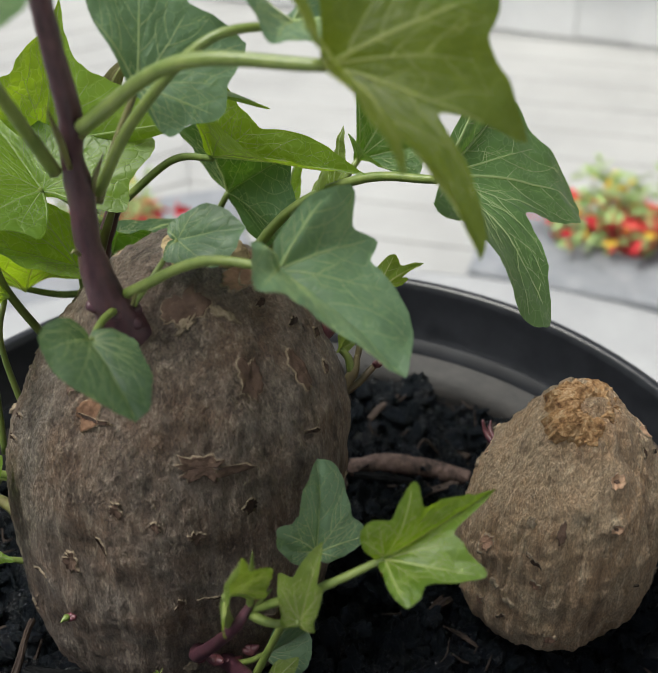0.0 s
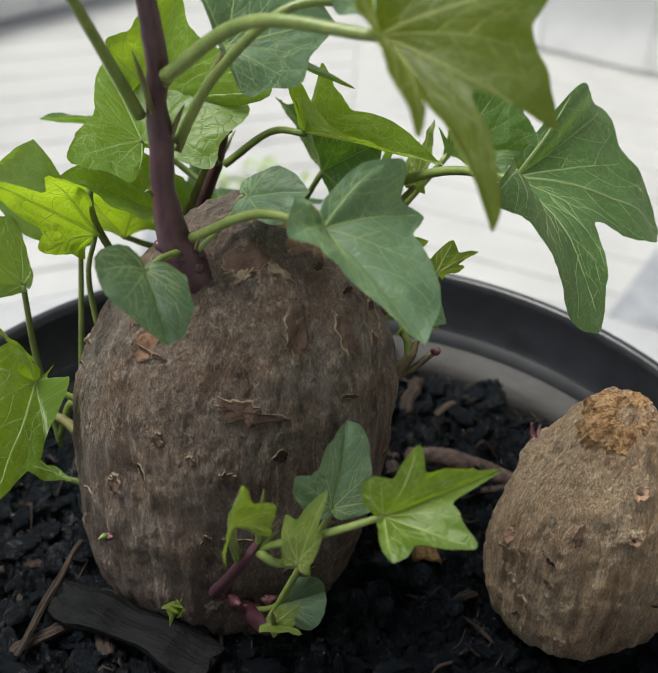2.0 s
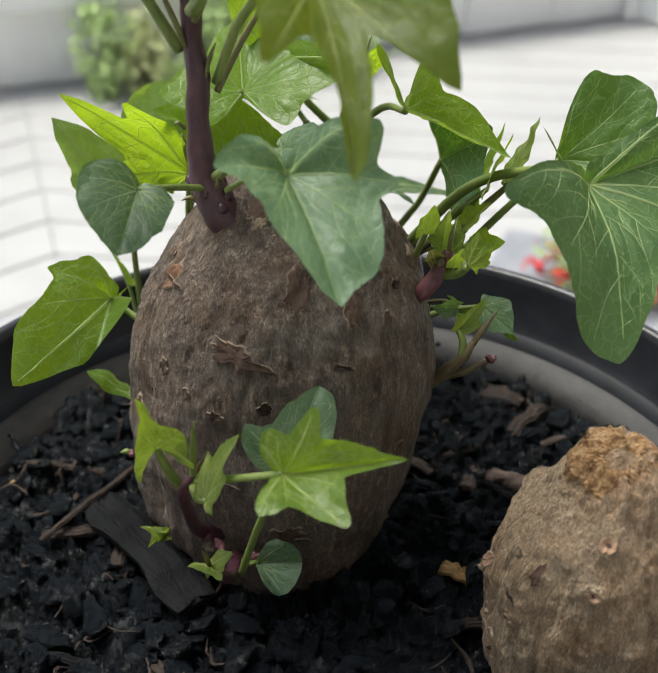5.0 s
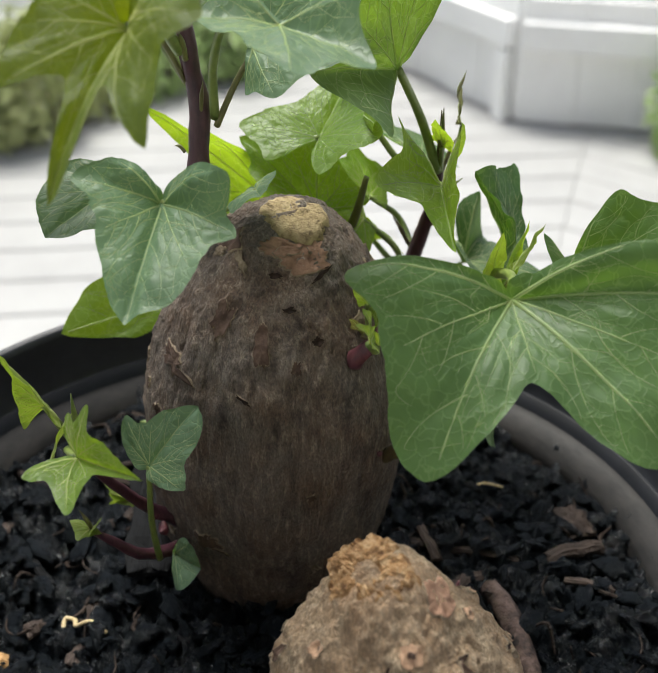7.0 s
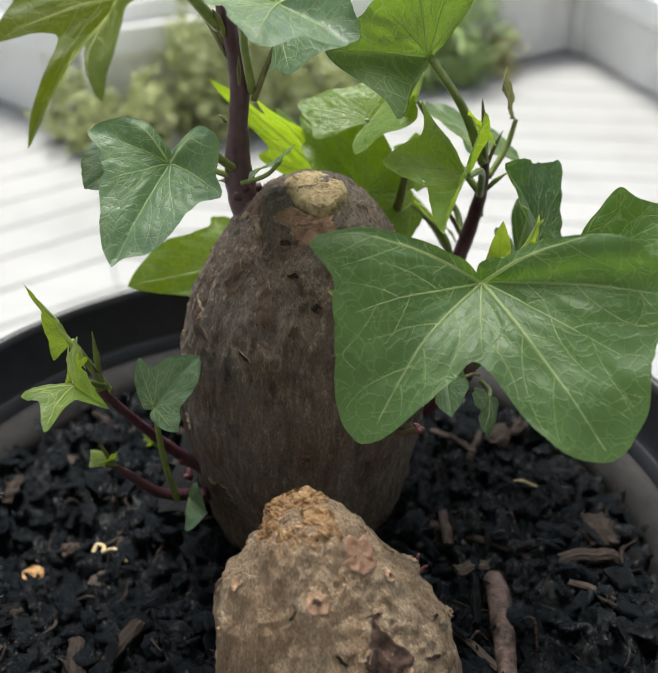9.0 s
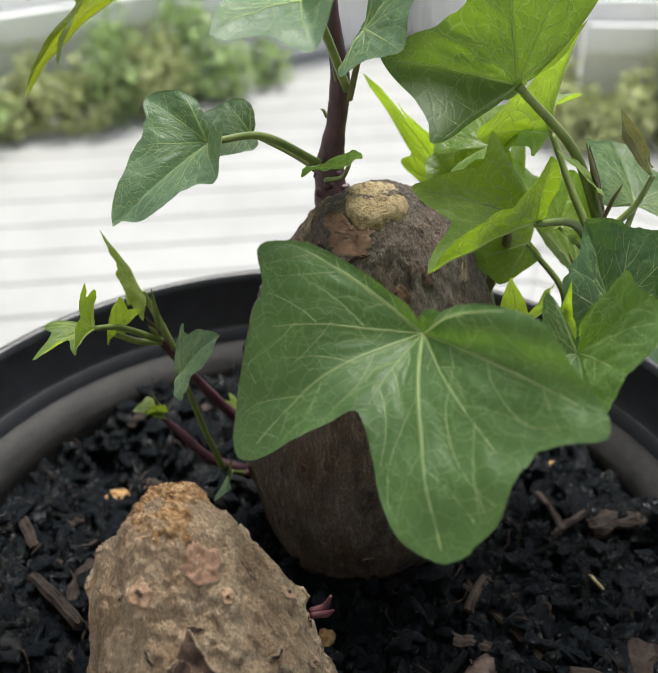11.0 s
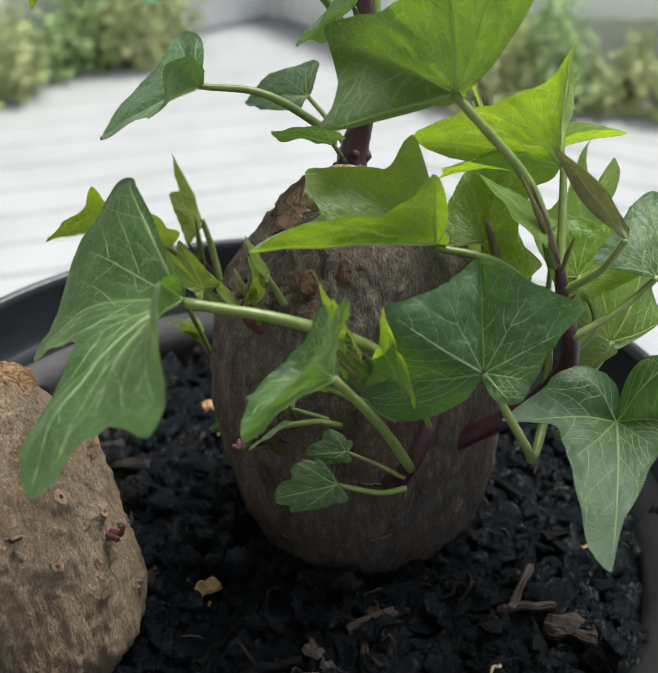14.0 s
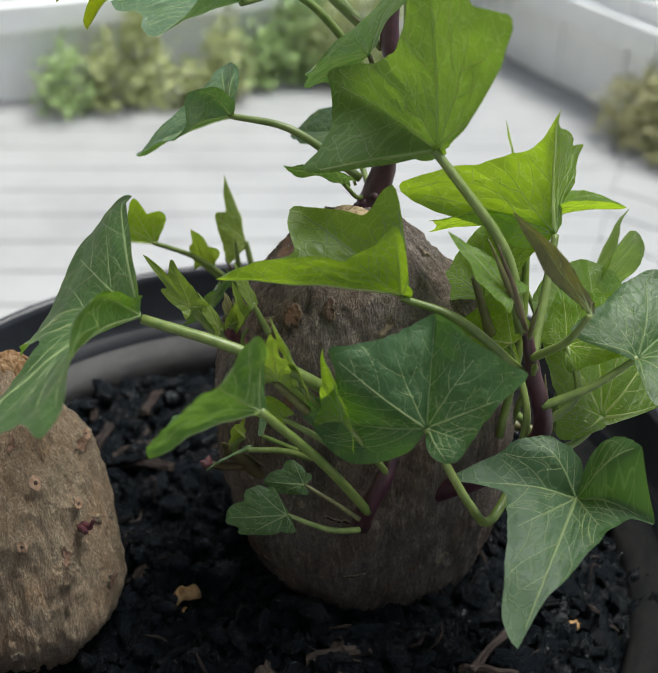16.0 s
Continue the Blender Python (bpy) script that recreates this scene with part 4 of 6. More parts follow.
leaf((0.0270, 0.0593, 0.1782), (0.0300, 0.0500, 0.2320), (0.0268, 0.0169, 0.1877), (0.0324, 0.0860, 0.2070), (0.0511, 0.0300, 0.1685), (0.0300, 0.0700, 0.1850), S=(0.0205, 0.0900, 0.1330), via=[(0.020, 0.080, 0.155)], mat=SHIELD, dents=(0.04, 0.18, -0.1), seed=3, pr=0.0016, rimA=((0, 1), (6, 0.8), (12, 0.65), (18, 0.58), (27, 0.53), (45, 0.54), (56, 0.67), (65, 0.80), (73, 0.69), (78, 0.6), (85, 0.52), (90, 0.51), (95, 0.55), (99, 0.44), (103, 0.28), (112, 0.1)), rimB=((0, 1), (15, 0.8), (28, 0.78), (36, 0.84), (41, 0.93), (43, 0.8), (47, 0.62), (50, 0.45), (55, 0.3), (62, 0.14), (80, 0.05)), label="large shield-shaped green leaf with pale veins")
leaf((-0.0195, -0.0211, 0.1480), (-0.0173, -0.0466, 0.1419), (-0.0096, -0.0282, 0.1445), (-0.0309, -0.0292, 0.1547), (-0.0120, -0.0190, 0.1470), (-0.0290, -0.0200, 0.1580), S=(-0.0080, 0.0030, 0.1380), via=[(-0.014, -0.008, 0.143)], mat=BLUE, dents=HEART, soft=5, seed=4, pr=0.0010, rimA=((0, 0.98), (9, 0.93), (21, 0.74), (51, 0.46), (82, 0.38), (103, 0.3), (118, 0.17)), rimB=((0, 0.98), (8, 0.94), (20, 0.89), (39, 0.78), (64, 0.65), (82, 0.59), (98, 0.47), (113, 0.31), (130, 0.16)), label="small heart-shaped grey-green leaf")
leaf((0.0127, 0.0108, 0.1488), (0.0275, -0.0010, 0.1550), (0.0205, 0.0120, 0.1570), (0.0165, -0.0040, 0.1475), S=(-0.0030, 0.0040, 0.1370), via=[(0.005, 0.009, 0.1415)], mat=BLUE, dents=HEART, soft=5, seed=5, pr=0.0008, wave=1.6, label="little round grey-green leaf")
leaf((0.0411, -0.0042, 0.2066), (0.0690, -0.0270, 0.2060), (0.0284, -0.0240, 0.2100), (0.0740, -0.0023, 0.2030), (0.0240, -0.0080, 0.2200), (0.0580, 0.0080, 0.2180), S=(-0.0059, 0.0113, 0.1670), via=[(0.004, 0.004, 0.188), (0.021, -0.003, 0.206)], mat=BLUE, dents=(0.12, 0.15, -0.1), seed=6, pr=0.0013, label="grey-green lobed leaf high on the stem")
leaf((0.0084, 0.0157, 0.1900), (0.0400, 0.0230, 0.1930), (0.0266, 0.0070, 0.1820), (0.0180, 0.0340, 0.2160), (0.0120, 0.0080, 0.1790), (0.0000, 0.0240, 0.2110), S=(-0.0060, 0.0120, 0.1640), via=[(0.001, 0.014, 0.178)], mat=BLUE, stalk=PETIOLE_P, dents=(0.08, 0.08, -0.15), seed=7, pr=0.0010, label="dark green ivy-shaped leaf on a purplish stalk")
leaf((-0.0360, -0.0220, 0.2300), (-0.0600, -0.0600, 0.2200), (-0.0250, -0.0500, 0.2350), (-0.0700, -0.0250, 0.2350), S=(-0.0154, 0.0095, 0.1760), via=[(-0.0253, -0.0012, 0.2010)], dents=IVY, seed=8, pr=0.0015)
# young shoot low on the front
leaf((0.0300, -0.0733, 0.1017), (0.0599, -0.0731, 0.1109), (0.0379, -0.0725, 0.1229), (0.0493, -0.0896, 0.1017), (0.0235, -0.0700, 0.1110), (0.0275, -0.0898, 0.1012), S=(0.0020, -0.0555, 0.0790), via=[(0.014, -0.067, 0.092)], mat=YOUNG, vein=VEIN_Y, dents=STAR, soft=1, seed=9, pr=0.0011, rimA=((0, 1.02), (5, 0.86), (12, 0.79), (22, 0.64), (31, 0.55), (39, 0.52), (47, 0.65), (53, 0.77), (57, 0.59), (65, 0.39), (87, 0.42), (100, 0.38), (116, 0.27), (132, 0.12)), rimB=((0, 1.02), (3, 0.84), (8, 0.64), (14, 0.55), (28, 0.61), (43, 0.8), (47, 0.69), (55, 0.54), (61, 0.44), (71, 0.39), (87, 0.45), (101, 0.47), (112, 0.32), (125, 0.14)), label="bright yellow-green star-shaped young leaf")
leaf((0.0244, -0.0468, 0.0800), (0.0317, -0.0332, 0.0985), (0.0142, -0.0463, 0.0927), (0.0397, -0.0462, 0.0791), (0.0170, -0.0475, 0.0850), (0.0330, -0.0500, 0.0760), S=(0.0080, -0.0360, 0.0240), via=[(0.015, -0.042, 0.050)], mat=BLUE, dents=(0.24, -0.08, -0.2), dentsB=(0.10, 0.0, -0.2), bulge=0.16, soft=4, seed=10, pr=0.0011, rimA=((0, 1.03), (12, 0.87), (26, 0.71), (40, 0.55), (52, 0.58), (64, 0.71), (75, 0.64), (90, 0.47), (116, 0.25)), rimB=((0, 1.03), (8, 1.03), (19, 0.9), (30, 0.71), (45, 0.56), (60, 0.62), (73, 0.65), (90, 0.39), (109, 0.23)), label="dark green three-lobed leaf near the tuber")
# leaves on the far side of the tuber
leaf((-0.0545, 0.0614, 0.0966), (-0.0790, 0.0600, 0.1310), (-0.0753, 0.0619, 0.1040), (-0.0540, 0.0760, 0.1140), (-0.0640, 0.0600, 0.0945), (-0.0510, 0.0680, 0.1010), S=(-0.0500, 0.0560, 0.0300), via=[(-0.054, 0.061, 0.066)], mat=PALE, dents=(0.10, -0.06, -0.15), seed=16, pr=0.0012, label="pale green heart-shaped leaf behind the tuber")
leaf((-0.0340, 0.0740, 0.1040), (-0.0444, 0.0800, 0.1401), (-0.0620, 0.0785, 0.1235), (-0.0335, 0.0790, 0.1125), (-0.0500, 0.0735, 0.1065), S=(-0.0400, 0.0650, 0.0500), via=[(-0.036, 0.072, 0.085)], mat=PALE, dents=(-0.10, -0.06, -0.15), soft=4, seed=17, pr=0.0010, label="pale green rounded leaf behind the tuber")
leaf((-0.0547, 0.0345, 0.0757), (-0.0698, -0.0184, 0.0730), (-0.0696, 0.0219, 0.0945), (-0.0540, 0.0080, 0.0660), (-0.0590, 0.0345, 0.0928), (-0.0470, 0.0270, 0.0820), S=(-0.0400, 0.0288, 0.0700), via=[(-0.048, 0.032, 0.0735)], mat=YOUNG, dents=(0.06, 0.12, -0.1), seed=15, pr=0.0011, rimA=((0, 0.98), (10, 0.86), (24, 0.71), (33, 0.54), (50, 0.44), (56, 0.49), (74, 0.36), (92, 0.31), (99, 0.22), (111, 0.14)), label="yellow-green lobed leaf drooping over the pot")
leaf((-0.0290, 0.0549, 0.1173), (-0.0576, 0.0207, 0.1564), (-0.0420, 0.0288, 0.1534), (-0.0460, 0.0340, 0.1240), (-0.0290, 0.0480, 0.1330), (-0.0330, 0.0480, 0.1120), S=(-0.0300, 0.0580, 0.0600), via=[(-0.033, 0.062, 0.095)], mat=YOUNG, dents=(0.42, 0.05, 0.0), dentsB=(0.30, 0.1, 0.0), soft=1, seed=18, pr=0.0010, label="folded yellow-green leaf with dark edges")
leaf((-0.0590, 0.0640, 0.0640), (-0.0713, 0.0657, 0.0887), (-0.0640, 0.0640, 0.0760), (-0.0670, 0.0690, 0.0750), S=(-0.0540, 0.0600, 0.0450), mat=YOUNG, dents=(0.0, 0.0, 0), seed=19, pr=0.0009, label="narrow unfolding young leaf")
leaf((-0.0113, 0.0620, 0.1447), (-0.0200, 0.0920, 0.1600), (-0.0355, 0.0450, 0.1490), (0.0230, 0.0560, 0.1580), S=(-0.0080, 0.0680, 0.0700), via=[(-0.022, 0.062, 0.100), (-0.030, 0.054, 0.128), (-0.0235, 0.0595, 0.1412)], mat=YOUNG, dents=(0.16, 0.1, -0.1), seed=20, pr=0.0013, label="flat yellow-green leaf seen nearly edge-on")
leaf((-0.0054, 0.0796, 0.1506), (0.0073, 0.0841, 0.1921), (0.0276, 0.0458, 0.1647), (-0.0203, 0.0759, 0.1732), (0.0120, 0.0650, 0.1480), None, S=(0.0170, 0.0920, 0.1200), via=[(0.004, 0.085, 0.136)], mat=YOUNG, dents=(0.30, 0.18, -0.1), soft=1, seed=21, pr=0.0013, rimA=((0, 0.99), (6, 0.78), (16, 0.68), (32, 0.69), (43, 0.78), (53, 0.93), (62, 1.08), (69, 1.13), (73, 0.7), (78, 0.35)), rimB=((0, 1.0), (5, 0.8), (33, 0.58), (50, 0.62), (61, 0.44), (75, 0.2)), label="bright green lobed leaf lit from behind")
leaf((-0.0180, 0.0986, 0.0900), (-0.0373, 0.0726, 0.1290), (-0.0140, 0.0690, 0.1245), (-0.0520, 0.0960, 0.1080), (0.0030, 0.0980, 0.0900), (-0.0400, 0.1080, 0.0900), S=(0.0080, 0.0930, 0.0850), via=[(-0.006, 0.097, 0.085)], mat=YOUNG, vein=VEIN_Y, dents=(0.0, 0.10, -0.1), seed=22, pr=0.0013, label="broad bright green leaf lit from behind")
leaf((-0.0060, 0.0560, 0.1200), (-0.0380, 0.0480, 0.1420), (-0.0240, 0.0400, 0.1340), (-0.0180, 0.0680, 0.1420), S=(-0.0050, 0.0620, 0.0800), mat=YOUNG, dents=(0.10, 0.05, -0.1), seed=23, pr=0.0010)
leaf((0.0001, 0.0734, 0.1129), (0.0069, 0.0538, 0.1101), (-0.0101, 0.0606, 0.1233), (0.0098, 0.0639, 0.1022), S=(0.0090, 0.0880, 0.0830), via=[(0.006, 0.086, 0.098)], mat=YOUNG, vein=VEIN_Y, dents=(0.0, -0.05, -0.15), seed=53, pr=0.0012, label="bright yellow-green leaf behind the tuber")
leaf((-0.0092, 0.087, 0.1148), (-0.0256, 0.0948, 0.1289), (-0.0174, 0.0768, 0.1294), (-0.0174, 0.1055, 0.1182), S=(0.0085, 0.0930, 0.0960), via=[(-0.003, 0.097, 0.105)], mat=YOUNG, vein=VEIN_Y, dents=(0.08, 0.0, -0.15), seed=54, pr=0.0012, label="bright yellow-green leaf of the back shoot")
# shoot on the back right
leaf((0.0427, 0.0647, 0.1412), (0.0779, 0.0278, 0.1431), (0.0482, 0.0264, 0.1575), (0.0501, 0.0663, 0.1707), (0.0328, 0.0520, 0.1678), (0.0470, 0.0720, 0.1560), S=(0.0195, 0.0905, 0.1200), via=[(0.0335, 0.0785, 0.1365)], mat=YOUNG, dents=(0.26, 0.24, 0.05), soft=1, arch=0.02, seed=24, pr=0.0013, rimB=((0, 0.99), (8, 0.84), (25, 0.54), (34, 0.38), (63, 0.37), (83, 0.5), (89, 0.33), (98, 0.12)), label="folded yellow-green lobed leaf with sharp tips")
leaf((0.0546, 0.0872, 0.1153), (0.0444, 0.0784, 0.1440), (0.0735, 0.0656, 0.1382), (0.0410, 0.1120, 0.1364), (0.0640, 0.0620, 0.1080), (0.0575, 0.1010, 0.1090), S=(0.0092, 0.0900, 0.0830), via=[(0.0300, 0.0950, 0.0740), (0.0450, 0.0970, 0.0900)], mat=DEEP, dents=(0.0, 0.04, -0.22), bulge=0.09, soft=3, seed=25, pr=0.0014, wave=1.9, rimA=((0, 0.98), (14, 0.87), (35, 0.88), (47, 0.98), (55, 1.14), (58, 0.97), (68, 0.82), (79, 0.83), (86, 0.9), (97, 0.85), (112, 0.74), (128, 0.69), (135, 0.63), (148, 0.45)), rimB=((0, 0.97), (4, 0.97), (17, 0.91), (31, 0.87), (46, 0.93), (58, 1.04), (62, 0.75), (75, 0.54), (101, 0.41), (126, 0.39), (138, 0.33)), label="broad dark green ivy-shaped leaf")
leaf((0.0169, 0.1077, 0.1448), (0.0311, 0.0893, 0.1722), (0.0252, 0.0968, 0.1570), (0.0232, 0.1010, 0.1605), (0.0188, 0.1065, 0.1462), (0.0168, 0.1085, 0.1468), S=(0.0195, 0.0940, 0.1260), via=[(0.018, 0.103, 0.135)], mat=BRACT, stalk=PETIOLE, dents=(0.12, 0.1, 0), soft=2, seed=26, pr=0.0011, wave=2, label="curled young leaf with a purplish rib")
leaf((0.0167, 0.1137, 0.0856), (0.0650, 0.1320, 0.0780), (0.0504, 0.0888, 0.0950), (0.0110, 0.1350, 0.0880), (0.0215, 0.0977, 0.1012), (0.0130, 0.1290, 0.1130), S=(0.0120, 0.0950, 0.0700), via=[(0.013, 0.106, 0.080)], mat=DEEP, dents=(0.50, 0.40, 0.05), power=1.3, soft=2, arch=0.08, seed=27, pr=0.0014, rimA=((0, 1.05), (3, 1.04), (13, 0.82), (23, 0.62), (38, 0.5), (55, 0.46), (60, 0.62), (63, 0.81), (67, 0.67), (77, 0.52), (92, 0.43), (107, 0.37), (120, 0.25)), rimB=((0, 1.03), (2, 0.76), (9, 0.65), (23, 0.44), (43, 0.34), (74, 0.32), (86, 0.45), (92, 0.37), (104, 0.31), (126, 0.25), (141, 0.19)), label="glossy dark green lobed leaf hanging to the soil")
leaf((0.0943, 0.0656, 0.1285), (0.1259, 0.0627, 0.1286), (0.1180, 0.0760, 0.1530), (0.1056, 0.0500, 0.1260), (0.0972, 0.0719, 0.1553), (0.0861, 0.0583, 0.1436), S=(0.0520, 0.0655, 0.0708), via=[(0.072, 0.066, 0.100)], dents=(0.02, 0.02, -0.2), bulge=0.10, soft=4, seed=28, pr=0.0014, wave=1.8, label="crinkled green leaf on a long stalk")
leaf((0.1000, 0.0243, 0.1388), (0.1552, 0.0232, 0.1132), (0.1127, -0.0239, 0.1112), (0.1482, 0.0578, 0.1456), (0.0748, -0.0152, 0.1550), (0.1290, 0.0480, 0.1610), S=(0.0450, 0.0680, 0.0900), via=[(0.065, 0.060, 0.118), (0.085, 0.045, 0.133)], dents=(0.54, -0.06, -0.15), dentsB=(0.18, -0.06, -0.15), bulge=0.24, power=1.9, soft=3, arch=0.12, seed=29, pr=0.0017, rimA=((0, 1.0), (7, 0.95), (12, 0.86), (16, 0.77), (19, 0.68), (22, 0.58), (28, 0.5), (36, 0.44), (41, 0.48), (48, 0.59), (58, 0.78), (63, 0.91), (68, 0.95), (74, 0.92), (81, 0.84), (90, 0.75), (98, 0.69), (108, 0.66), (115, 0.66), (124, 0.75), (130, 0.75), (133, 0.55), (138, 0.36), (146, 0.16)), rimB=((0, 1.0), (4, 1.0), (11, 0.97), (18, 0.91), (26, 0.84), (32, 0.83), (38, 0.87), (44, 0.98), (47, 0.97), (51, 0.87), (57, 0.75), (62, 0.71), (66, 0.6), (70, 0.45), (76, 0.3), (88, 0.14)), label="large three-lobed green leaf with a notched edge")
leaf((0.0644, 0.0503, 0.0787), (0.0724, 0.0411, 0.0787), (0.0640, 0.0450, 0.0846), (0.0702, 0.0460, 0.0760), S=(0.0550, 0.0650, 0.0690), via=[(0.060, 0.058, 0.0745)], dents=(0.06, 0.06, -0.2), soft=1, bulge=0.16, seed=30, pr=0.0007, stalk=PETIOLE_P, wave=2.2, label="small scalloped seedling leaf")
leaf((0.0743, 0.0535, 0.0746), (0.0868, 0.0410, 0.0727), (0.0778, 0.0435, 0.0808), (0.0845, 0.0475, 0.0690), (0.0737, 0.0481, 0.0807), S=(0.0560, 0.0660, 0.0660), via=[(0.065, 0.062, 0.069)], dents=(0.06, 0.06, -0.2), soft=1, bulge=0.16, seed=31, pr=0.0009, wave=2.2, label="small scalloped seedling leaf")
# small shoots on the right flank
leaf((0.0240, 0.0870, 0.1440), (0.0330, 0.0700, 0.1600), (0.0270, 0.0760, 0.1560), (0.0330, 0.0810, 0.1500), S=(0.0210, 0.0910, 0.1330), mat=YOUNG, dents=(0.15, 0.15, 0), seed=39, pr=0.0009, label="young folded leaf at the shoot tip")
leaf((-0.0060, 0.1120, 0.1240), (-0.0430, 0.1130, 0.1330), (-0.0280, 0.0980, 0.1390), (-0.0200, 0.1320, 0.1240), S=(0.0140, 0.0960, 0.1080), via=[(0.004, 0.105, 0.115)], mat=LEAF, dents=(0.05, 0.0, -0.15), seed=41, pr=0.0012, label="broad green leaf behind the back shoot")
leaf((0.0662, 0.0672, 0.1130), (0.0754, 0.0676, 0.1398), (0.0720, 0.0690, 0.1270), (0.0725, 0.0650, 0.1260), S=(0.0480, 0.0690, 0.0850), via=[(0.060, 0.071, 0.102)], mat=YOUNG, dents=(0.15, 0.15, 0), seed=42, pr=0.0009, wave=1.8, label="small unfolding leaf among the stalks")

# ---- stems ----
tube("stem", [(0.004, 0.008, 0.114), (-0.0074, 0.0056, 0.1352), (-0.0109, 0.0080, 0.154), (-0.0104, 0.0092, 0.169), (-0.0112, 0.0080, 0.1800), (-0.0104, 0.0060, 0.190), (-0.0120, 0.0044, 0.206), (-0.0135, 0.0010, 0.226), (-0.0130, -0.0050, 0.250)], [0.0068, 0.0052, 0.0033, 0.0034, 0.0027, 0.0030, 0.0025, 0.0024, 0.0021], STEM, plant, 80, 18, 0.12, "thick purple main stem with knotty nodes")
tube("stem", [(0.016, 0.058, 0.052), (0.010, 0.082, 0.074), (0.0085, 0.0940, 0.095), (0.0165, 0.0935, 0.118), (0.0205, 0.0915, 0.134)], [0.0036, 0.0032, 0.0030, 0.0024, 0.0014], STEM, plant, 44, 12, 0.12, "purple side stem rising behind the tuber")
tube("stem", [(0.040, 0.052, 0.050), (0.050, 0.062, 0.066), (0.049, 0.068, 0.082), (0.046, 0.069, 0.092)], [0.0034, 0.0030, 0.0026, 0.0018], STEM, plant, 30, 10, 0.15, "short purple shoot at the tuber's side")
tube("stem", [(-0.010, 0.055, 0.070), (-0.008, 0.064, 0.095), (0.002, 0.066, 0.115), (0.010, 0.064, 0.1355)], [0.0022, 0.0022, 0.0018, 0.0010], PETIOLE_P, plant, 30, 10, 0.1)
tube("stem", [(-0.040, 0.030, 0.050), (-0.046, 0.048, 0.046), (-0.054, 0.060, 0.044)], [0.0022, 0.0018, 0.0014], PETIOLE_P, plant, 16, 8, 0.1)
tube("stem", [(-0.036, 0.040, 0.055), (-0.044, 0.052, 0.052), (-0.050, 0.056, 0.034)], [0.0020, 0.0016, 0.0012], PETIOLE, plant, 16, 8, 0.1)
# side buds and sheaths along the stems
for a, b, r in [((-0.0125, 0.0060, 0.1780), (-0.0170, -0.0030, 0.1980), 0.0009), ((-0.0090, 0.0040, 0.1860), (-0.0020, -0.0030, 0.1965), 0.0011), ((-0.0085, 0.0080, 0.1680), (-0.0040, 0.0060, 0.1800), 0.0007),
                ((-0.0140, 0.0050, 0.1550), (-0.0165, 0.0030, 0.1570), 0.0006), ((-0.0040, 0.0000, 0.1400), (-0.0020, -0.0030, 0.1470), 0.0006), ((0.0200, 0.0915, 0.1330), (0.0245, 0.0850, 0.1500), 0.0010),
                ((0.0205, 0.0925, 0.1320), (0.0235, 0.0960, 0.1450), 0.0008), ((-0.0110, 0.0040, 0.1330), (-0.0150, 0.0010, 0.1345), 0.0008), ((0.0480, 0.0690, 0.0900), (0.0560, 0.0640, 0.1080), 0.0010)]:
    a, b = V(*a), V(*b)
    tube("bud", [a, a.lerp(b, 0.5) + V(0, 0, 0.001), b], [r * 0.9, r, r * 0.15], PETIOLE_P, plant, 12, 7, 0.2)

def spike(a, b, r, mat=None, label=""):
    a, b = V(*a), V(*b)
    return tube("bud", [a, a.lerp(b, 0.45) + V(0, 0, r * 0.6), b], [r * 0.8, r, r * 0.12], mat or PETIOLE_P, plant, 12, 8, 0.25, label)


def knob(at, r, mat, seed):
    rn = random.Random(seed)
    c = V(*at)
    bits = [tube_data([c, c + V(rn.uniform(-1, 1), rn.uniform(-1, 0.4), rn.uniform(0.2, 1.2)) * r * 1.5], [r * 0.9, r * 0.8, r * 0.3], 7, 7, 0.4, k) for k in range(5)]
    return part("bud", mesh_of("bud", *join_data(*bits), mat), plant, "knobbly dark purple bud")


# ---- young shoot low on the front ----
FOLD = (0.10, 0.10, -0.1)
tube("stem", [(-0.003, -0.019, 0.024), (-0.0070, -0.0290, 0.0340), (-0.0050, -0.0440, 0.0560), (-0.0021, -0.0550, 0.0745), (0.0027, -0.0562, 0.0836)], [0.0030, 0.0021, 0.0017, 0.0015, 0.0008], STEM, plant, 40, 12, 0.2, "slender brownish shoot at the tuber's foot")
tube("stem", [(0.003, -0.020, 0.016), (0.0055, -0.0400, 0.0270), (0.0060, -0.0510, 0.0400), (0.0058, -0.0580, 0.0490)], [0.0028, 0.0020, 0.0016, 0.0010], STEM, plant, 30, 11, 0.25, "short purple shoot near the soil")
leaf((-0.0061, -0.0615, 0.0949), (-0.0059, -0.0735, 0.1203), (0.0034, -0.0695, 0.1065), (-0.0066, -0.0700, 0.1070), S=(-0.0030, -0.0520, 0.0720), via=[(-0.0055, -0.057, 0.084)], mat=BUDLEAF, vein=VEIN_Y, dents=(0.30, 0.05, -0.1), soft=2, seed=11, pr=0.0013, wave=1.8, label="folded young leaf with purplish edges")
